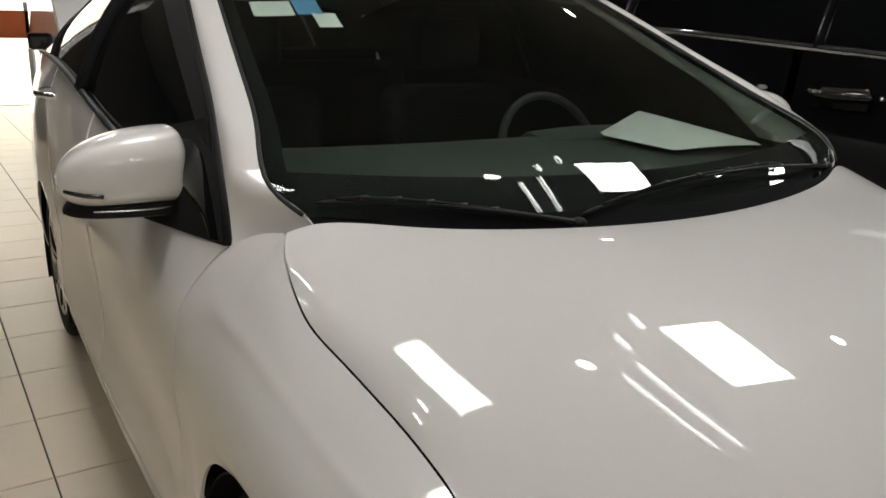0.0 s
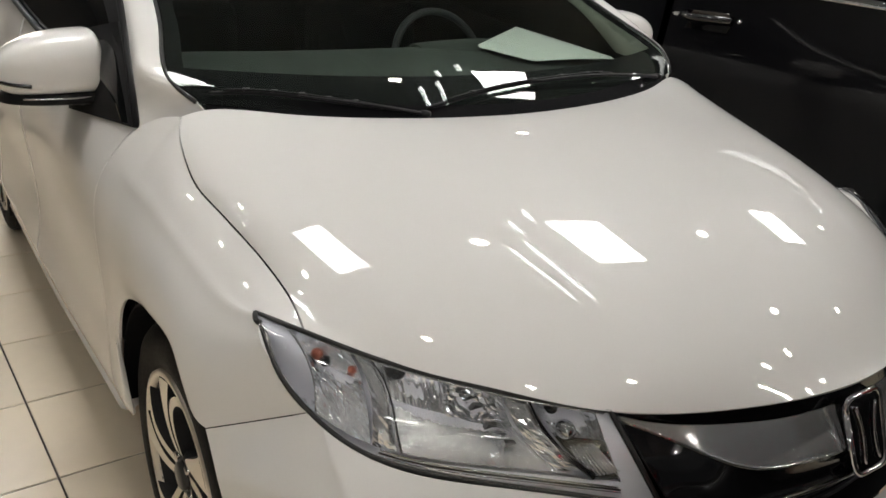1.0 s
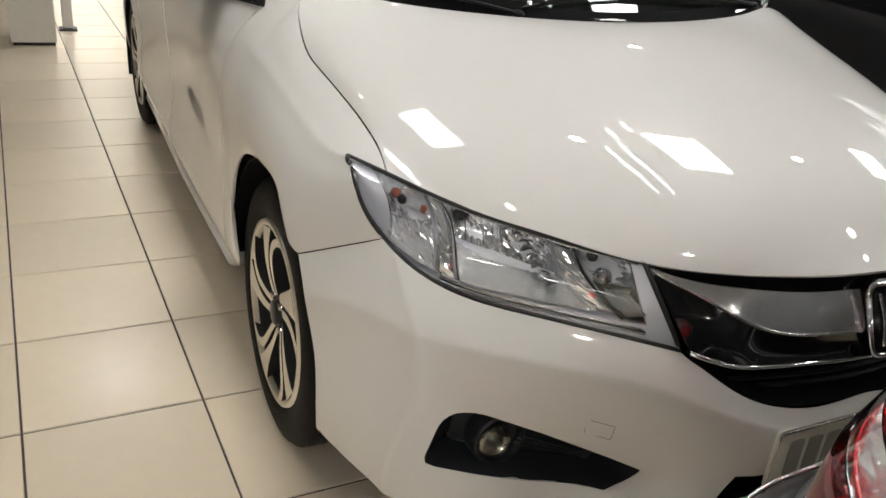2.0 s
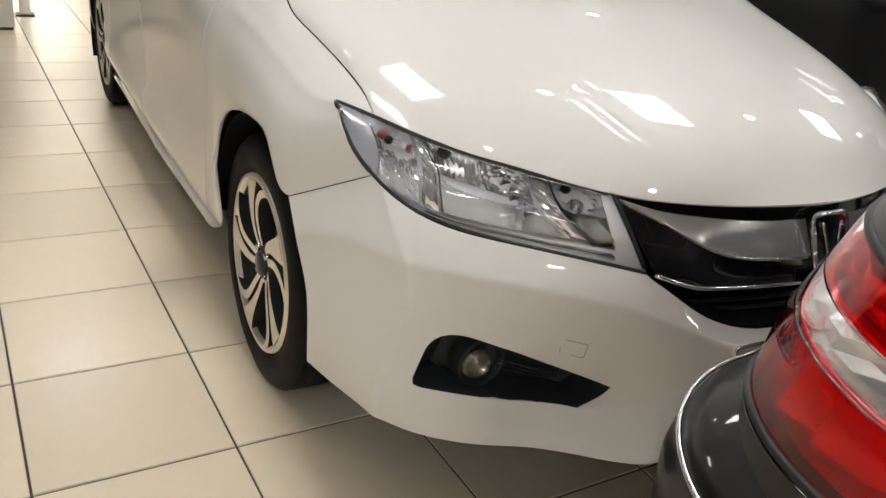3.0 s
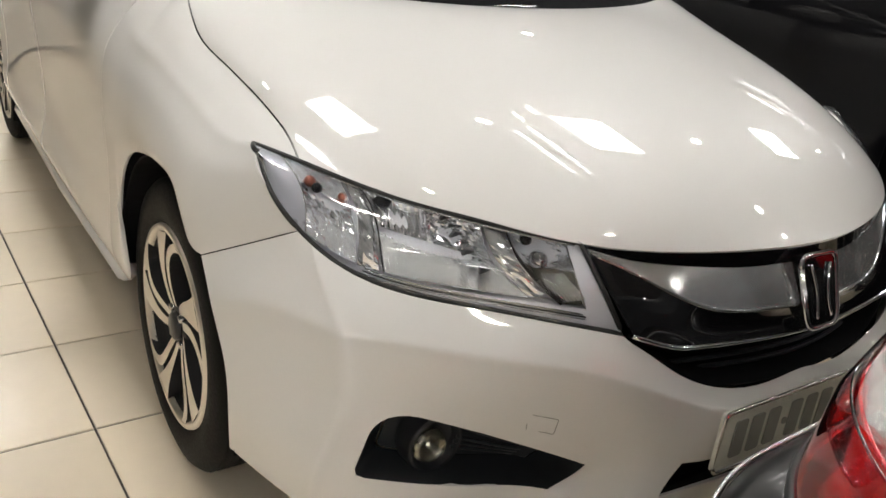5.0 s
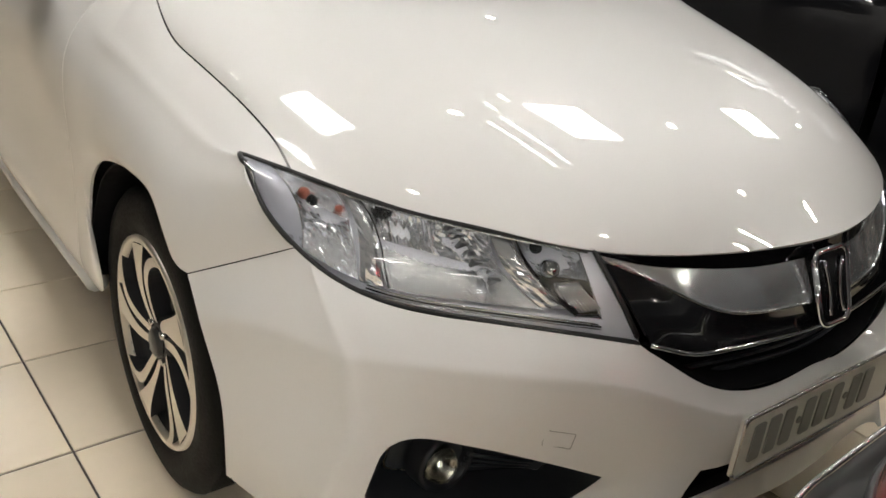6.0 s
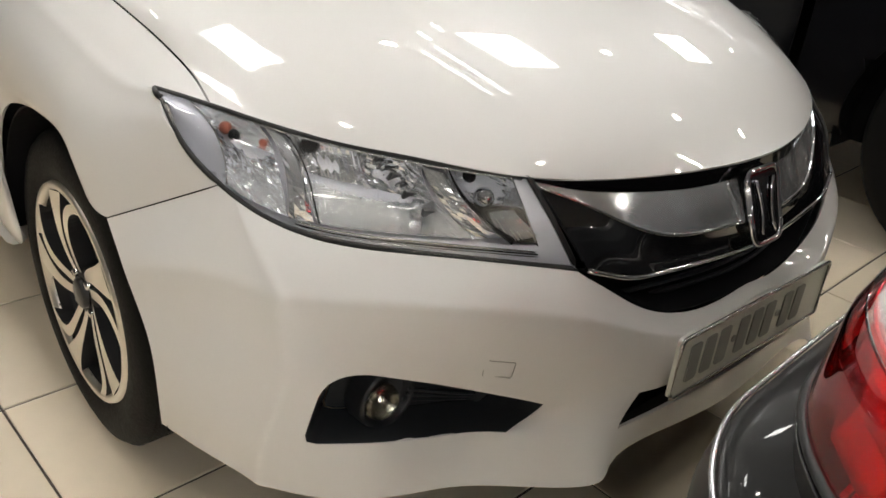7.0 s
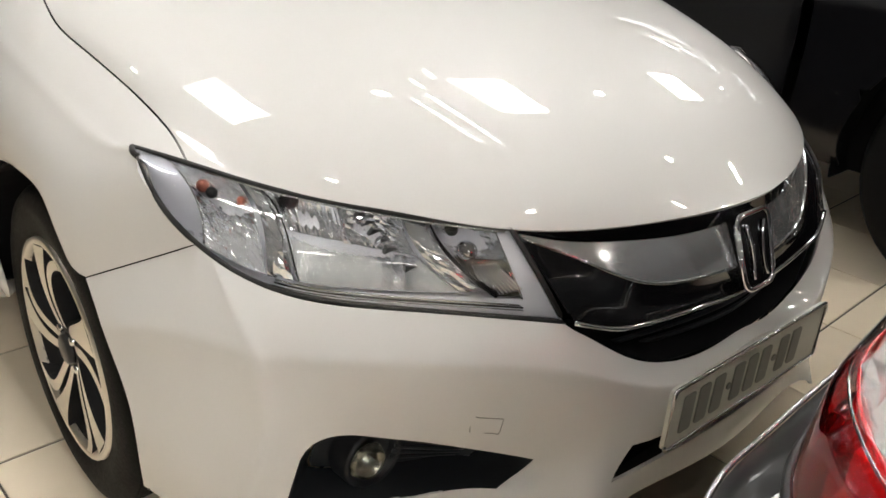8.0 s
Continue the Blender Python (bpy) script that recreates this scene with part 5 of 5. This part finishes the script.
# ---- the dark car parked nose away, its tail lamp close by ----
def tail_car():
    o = np.array((0.1, -2.2, 0))
    ob = thing("dark_car", "dark metallic car with red and clear tail lamps", "car", tuple(o))

    def skin(a, z):
        """a: 0 at the middle of the tail, 1 round the corner along the flank."""
        rear = np.interp(z, (.30, .45, .62, .67, .70, .80, .95, 1.05), (-1.13, -1.095, -1.10, -1.118, -1.164, -1.172, -1.225, -1.31))
        flank = np.interp(z, (.30, .45, .62, .67, .70, .80, .95, 1.05), (-.755, -.80, -.815, -.810, -.79, -.775, -.75, -.72))
        k = .30
        w = a * 2.0
        if w < 1:
            x0 = .1 + (flank + k - .1) * w
            return np.array((x0, rear - .02 * w * w, z))
        t = (w - 1) * 2.0
        if t <= 1:
            ang = t * math.pi / 2
            return np.array((flank + k - k * math.sin(ang), rear - .02 - k + k * math.cos(ang), z))
        return np.array((flank, rear - .02 - k - (t - 1) * 2.4, z))

    rnd = random.Random(3)

    def patch(name, a0, a1, z0, z1, mat, label="", lift=0.0, parent=None, slope=0.0, n=40, m=24, thick=.004):
        g = np.array([[skin(a, z0 + (z1 - z0) * f + slope * (a - a0)) for a in np.linspace(a0, a1, n)] for f in np.linspace(0, 1, m)])
        q = normals(g)
        if np.dot(q[m // 2, n // 2], g[m // 2, n // 2] - np.array((.1, -2.2, .6))) < 0:
            q = -q
        return sheet(name, g + q * lift - o, mat, parent or ob, label, 1, out=tuple(np.array((.1, -2.2, .6)) - o), thick=thick)

    patch("rear_bumper", 0, 1, .30, .70, tail_paint, "dark glossy rear bumper", n=90)
    patch("boot", 0, .34, .70, 1.05, plastic, "dark boot lid", n=40)
    patch("rear_wing", .78, 1, .70, 1.0, tail_paint, "dark rear wing", n=40)
    inside = tuple(np.array((.1, -3.2, .5)) - o)

    def hull(name, rows, mat, label, n=24, m=20):
        return sheet(name, surface(rows, n, m) - o, mat, ob, label, 1, out=inside)

    roof = []
    for y, z in ((-1.38, 1.05), (-1.62, 1.20), (-2.0, 1.40), (-2.6, 1.48), (-3.3, 1.46), (-3.9, 1.26), (-4.3, 1.03)):
        up = max(0, z - .98)
        roof.append([(.1 + s * w, y, .98 + up * h) for s, w, h in ((-1, .84, 0), (-1, .78, .5), (-1, .64, .92), (-1, .3, 1), (1, .3, 1), (1, .64, .92), (1, .78, .5), (1, .84, 0))])
    hull("upper_body", roof, tail_paint, "dark roof and windows", 40, 40)
    hull("front_end", [[(.1 + u * w, y + .10 * u * u, z - .03 * u * u) for u in np.linspace(-1, 1, 9)] for y, z, w in ((-4.28, 1.02, .84), (-4.9, .94, .84), (-5.3, .80, .84), (-5.42, .60, .85), (-5.42, .30, .84))], tail_paint, "dark bonnet and front bumper")
    hull("far_flank", [[(.1 + x, y, z) for y in (-1.45, -2.4, -3.4, -4.4, -5.30)] for x, z in ((.84, 1.0), (.89, .80), (.90, .60), (.87, .30))], tail_paint, "dark flank")
    hull("near_flank", [[(.1 - x, y, z) for y in (-3.85, -4.4, -5.30)] for x, z in ((.84, 1.0), (.89, .80), (.90, .60), (.87, .30))], tail_paint, "dark flank")
    for name, a0, a1, z0, z1, mat in (("rear_bumper", 0, .78, .30, .70, tail_paint), ("boot", 0, .34, .70, 1.05, tail_paint), ("far_lamp", .345, .775, .704, .918, red_solid), ("far_panel", .345, .775, .922, 1.0, tail_paint)):
        g = np.array([[skin(a, z0 + (z1 - z0) * f) for a in np.linspace(a0, a1, 40)] for f in np.linspace(0, 1, 12)])
        g[:, :, 0] = .2 - g[:, :, 0]
        sheet(name, g - o, mat, ob, "red tail lamp" if mat is red_solid else "dark rear panel", 1, out=inside)
    A0, A1, TOP = .345, .775, .918

    def foot(a):
        """The lamp's lower edge climbs along the flank."""
        return .704 + .115 * (a - A0)

    def zone(name, f0, f1, mat, label, lift, parent, n=60, m=14, thick=.003, jitter=0.0):
        """A band of the lamp between two heights; 0 stands for the lamp's foot."""
        rows = []
        for i in range(m):
            row = []
            for a in np.linspace(A0, A1, n):
                low, high = (foot(a) if f == 0 else f for f in (f0, f1))
                z = low + (high - low) * i / (m - 1)
                p = skin(a, z)
                q = np.cross(skin(a + .01, z) - skin(a - .01, z), skin(a, z + .01) - skin(a, z - .01))
                q /= np.linalg.norm(q)
                if np.dot(q, p - np.array((.1, -2.2, .6))) < 0:
                    q = -q
                row.append(p + q * (lift + rnd.uniform(-jitter, jitter)) - o)
            rows.append(row)
        if jitter:
            v = [tuple(p) for row in rows for p in row]
            return made(name, v, [(i * n + j, i * n + j + 1, (i + 1) * n + j + 1, (i + 1) * n + j) for i in range(m - 1) for j in range(n - 1)], mat, parent, label, smooth=False)
        return sheet(name, rows, mat, parent, label, 1, out=tuple(np.array((.1, -2.2, .6)) - o), thick=thick)

    zone("upper_panel", TOP + .004, 1.0, tail_paint, "dark panel over the lamp", 0, ob, m=8, thick=.004)
    tube("lamp_top_seal", np.array([skin(a, TOP + .002) for a in np.linspace(.34, .778, 60)]) - o, .005, seal, ob, "black seal over the lamp", 6)
    zone("rear_flank", .70, 0, tail_paint, "dark panel under the lamp", 0, ob, m=8, thick=.004)
    lamp = zone("tail_lamp", 0, TOP, red_solid, "red and clear tail lamp", -.036, ob)
    zone("reflector", 0, .824, red_deep, "red lower reflector", -.022, lamp, 10, 4, jitter=.006)
    zone("reflector", .824, .866, tail_silver, "silver ribbed reflector", -.008, lamp, 24, 4, jitter=.005)
    zone("reflector", .866, TOP, red_deep, "red upper reflector", -.022, lamp, 10, 6, jitter=.008)
    for f0, f1, mat, note in ((0, .823, red_lens, "red lower lens"), (.825, .865, clear, "clear middle lens"), (.867, TOP, red_lens, "red upper lens")):
        lens = zone("lens", f0, f1, mat, note, .004, lamp)
        lens.visible_shadow = False
    for f, r in ((.824, .002), (.866, .002)):
        tube("lamp_rib", np.array([skin(a, f) for a in np.linspace(.352, .772, 60)]) - o + np.array((.004, -.004, 0)), r, red_solid, lamp, "", 6)
    edge = np.array([skin(a, foot(a) - .002) for a in np.linspace(.34, .778, 60)]) - o
    tube("lamp_seal", edge + np.array((-.003, .003, 0)), .005, seal, lamp, "", 6)
    tube("lamp_trim", edge + np.array((-.005, .005, -.007)), .002, gloss_black, lamp, "thin black trim line", 6)
    rib = [skin(a, .664) for a in np.linspace(0, .9, 90)]
    tube("chrome_rib", np.array(rib) - o + np.array((-.002, .004, 0)), .003, satin, ob, "thin silver rib", 8)
    for wx, wy in ((-.78, -2.05), (-.78, -4.65), (.78, -2.05), (.78, -4.65)):
        w = thing("wheel", "", "")
        w.parent = ob
        tagged(w, "black tyre on a dark wheel")
        cc = (.1 + wx - o[0], wy - o[1], .33)
        lathe("tyre", [(-.1, .21), (-.11, .29), (-.08, .33), (.08, .33), (.11, .29), (.1, .21)], rubber, w, "", 48, cc, "x")
        lathe("rim", [(-.10, .21), (-.08, .19), (-.06, .0005)], satin, w, "", 32, cc, "x", shut=False)
        lathe("rim", [(.10, .21), (.08, .19), (.06, .0005)], satin, w, "", 32, cc, "x", shut=False)
    box("underbody", (-.6, .6, -3.0, .85, .18, .6), matte_black, ob, "dark underbody")


tail_car()


# ---- far end of the showroom ----
def cabinet():
    ob = thing("white_cabinet", "plain white cabinet standing on the tiles", "cabinet", (-1.40, 4.6, 0))
    box("body", (-.0, .27, -.22, .25, .02, 1.1), cabinet_white, ob, "", .006)
    box("plinth", (.01, .26, -.21, .24, 0, .02), seal, ob, "dark plinth")


def post():
    ob = thing("steel_post", "grey steel post on a dark foot plate", "post", (-1.04, 4.95, 0))
    box("shaft", (-.035, .035, -.035, .035, .012, 2.4), satin, ob, "", .004)
    box("foot_plate", (-.06, .06, -.06, .06, 0, .012), seal, ob, "dark foot plate", .002)


def orange_board():
    ob = thing("orange_board", "orange board on two legs in bright daylight", "board", (-.62, 8.2, 0))
    box("board", (-.6, .28, -.02, .02, 1.06, 1.32), orange_paint, ob, "", .004)
    for x in (-.5, .26):
        box("leg", (x - .02, x + .02, -.02, .02, 0, 1.40), satin, ob, "", .003)


def far_car():
    ob = thing("pale_car", "pale car parked behind in bright light", "car", (.45, 6.1, 0))
    prof = ((-1.0, .55), (-1.02, .85), (-.95, .98), (-.35, 1.06), (.1, 1.42), (1.0, 1.46), (1.6, 1.40), (2.2, 1.05), (2.4, .9), (2.4, .4))
    g = np.array([[(x, y, z * (1 - .04 * (x / .75) ** 2)) for x in np.linspace(-.78, .8, 9)] for y, z in prof])
    sheet("upper_body", surface(g, 40, 16), paint, ob, "pale upper body", out=(0, .7, .3))
    for s in (-.80, .80):
        fl = np.array([[(s, y, z * f + .25 * (1 - f)) for y, z in prof] for f in np.linspace(0, 1, 6)])
        sheet("flank", surface(fl, 10, 40), paint, ob, "pale flank", out=(0, .7, .6))
    lens = np.array([[(-.795 + .2 * u, -1.03 + .0 * u, .72 + .16 * v) for u in np.linspace(0, 1, 6)] for v in np.linspace(0, 1, 5)])
    sheet("tail_lamp", lens, red_solid, ob, "red tail lamp", out=(0, 1, .7))
    box("mirror", (-.98, -.80, .15, .28, 1.02, 1.15), gloss_black, ob, "black mirror", .03, 3)
    for y in (-.3, 1.7):
        lathe("wheel", [(.2, .2), (.2, .29), (.02, .30), (.0, .26), (.01, .02), (.01, .0005)], rubber, ob, "black wheel", 32, (-.79, y, .30), "x")


cabinet(), post(), orange_board(), far_car()


# ---- floor tiles ----
def tiles():
    LX, LY, turn = .404, .414, radians(1.85)
    ox, oy = -.951, .147
    ch, z = .0015, 0.0
    verts, faces = [], []
    c, s = math.cos(turn), math.sin(turn)
    far_off = False

    def add(cx, cy):
        b = len(verts)
        for inset, zz in ((.0027, -.008), (.0027, z - ch), (.0027 + ch, z)):
            for sx, sy in ((-1, -1), (1, -1), (1, 1), (-1, 1)):
                px, py = sx * (LX / 2 - inset), sy * (LY / 2 - inset - .0006)
                verts.append((cx + (c * px - s * py if far_off else px), cy + (s * px + c * py if far_off else py), zz))
        for k in range(4):
            m = (k + 1) % 4
            faces.append((b + k, b + m, b + 4 + m, b + 4 + k))
            faces.append((b + 4 + k, b + 4 + m, b + 8 + m, b + 8 + k))
        faces.append((b + 8, b + 9, b + 10, b + 11))

    add(0, 0)
    me = bpy.data.meshes.new("tile")
    me.from_pydata(verts, [], faces)
    me.materials.append(tile_mat)
    verts, faces = [], []
    far_off = True
    for i in range(-18, 26):
        for j in range(-20, 34):
            u, v = (i + .5) * LX, (j + .5) * LY
            x, y = ox + c * u - s * v, oy + s * u + c * v
            if not (ROOM[0] + .2 < x < ROOM[1] - .2 and ROOM[2] + .2 < y < ROOM[3] + 3.4):
                continue
            if -2.6 < x < 1.9 and -1.3 < y < 4.2:
                t = new("tile", me)
                t.parent = floor
                t.location, t.rotation_euler = (x, y, 0), (0, 0, turn)
            else:
                add(x, y)
    far = made("far_tiles", verts, faces, tile_mat, floor, "", smooth=False)
    tagged(far, kind="stuff")


tiles()
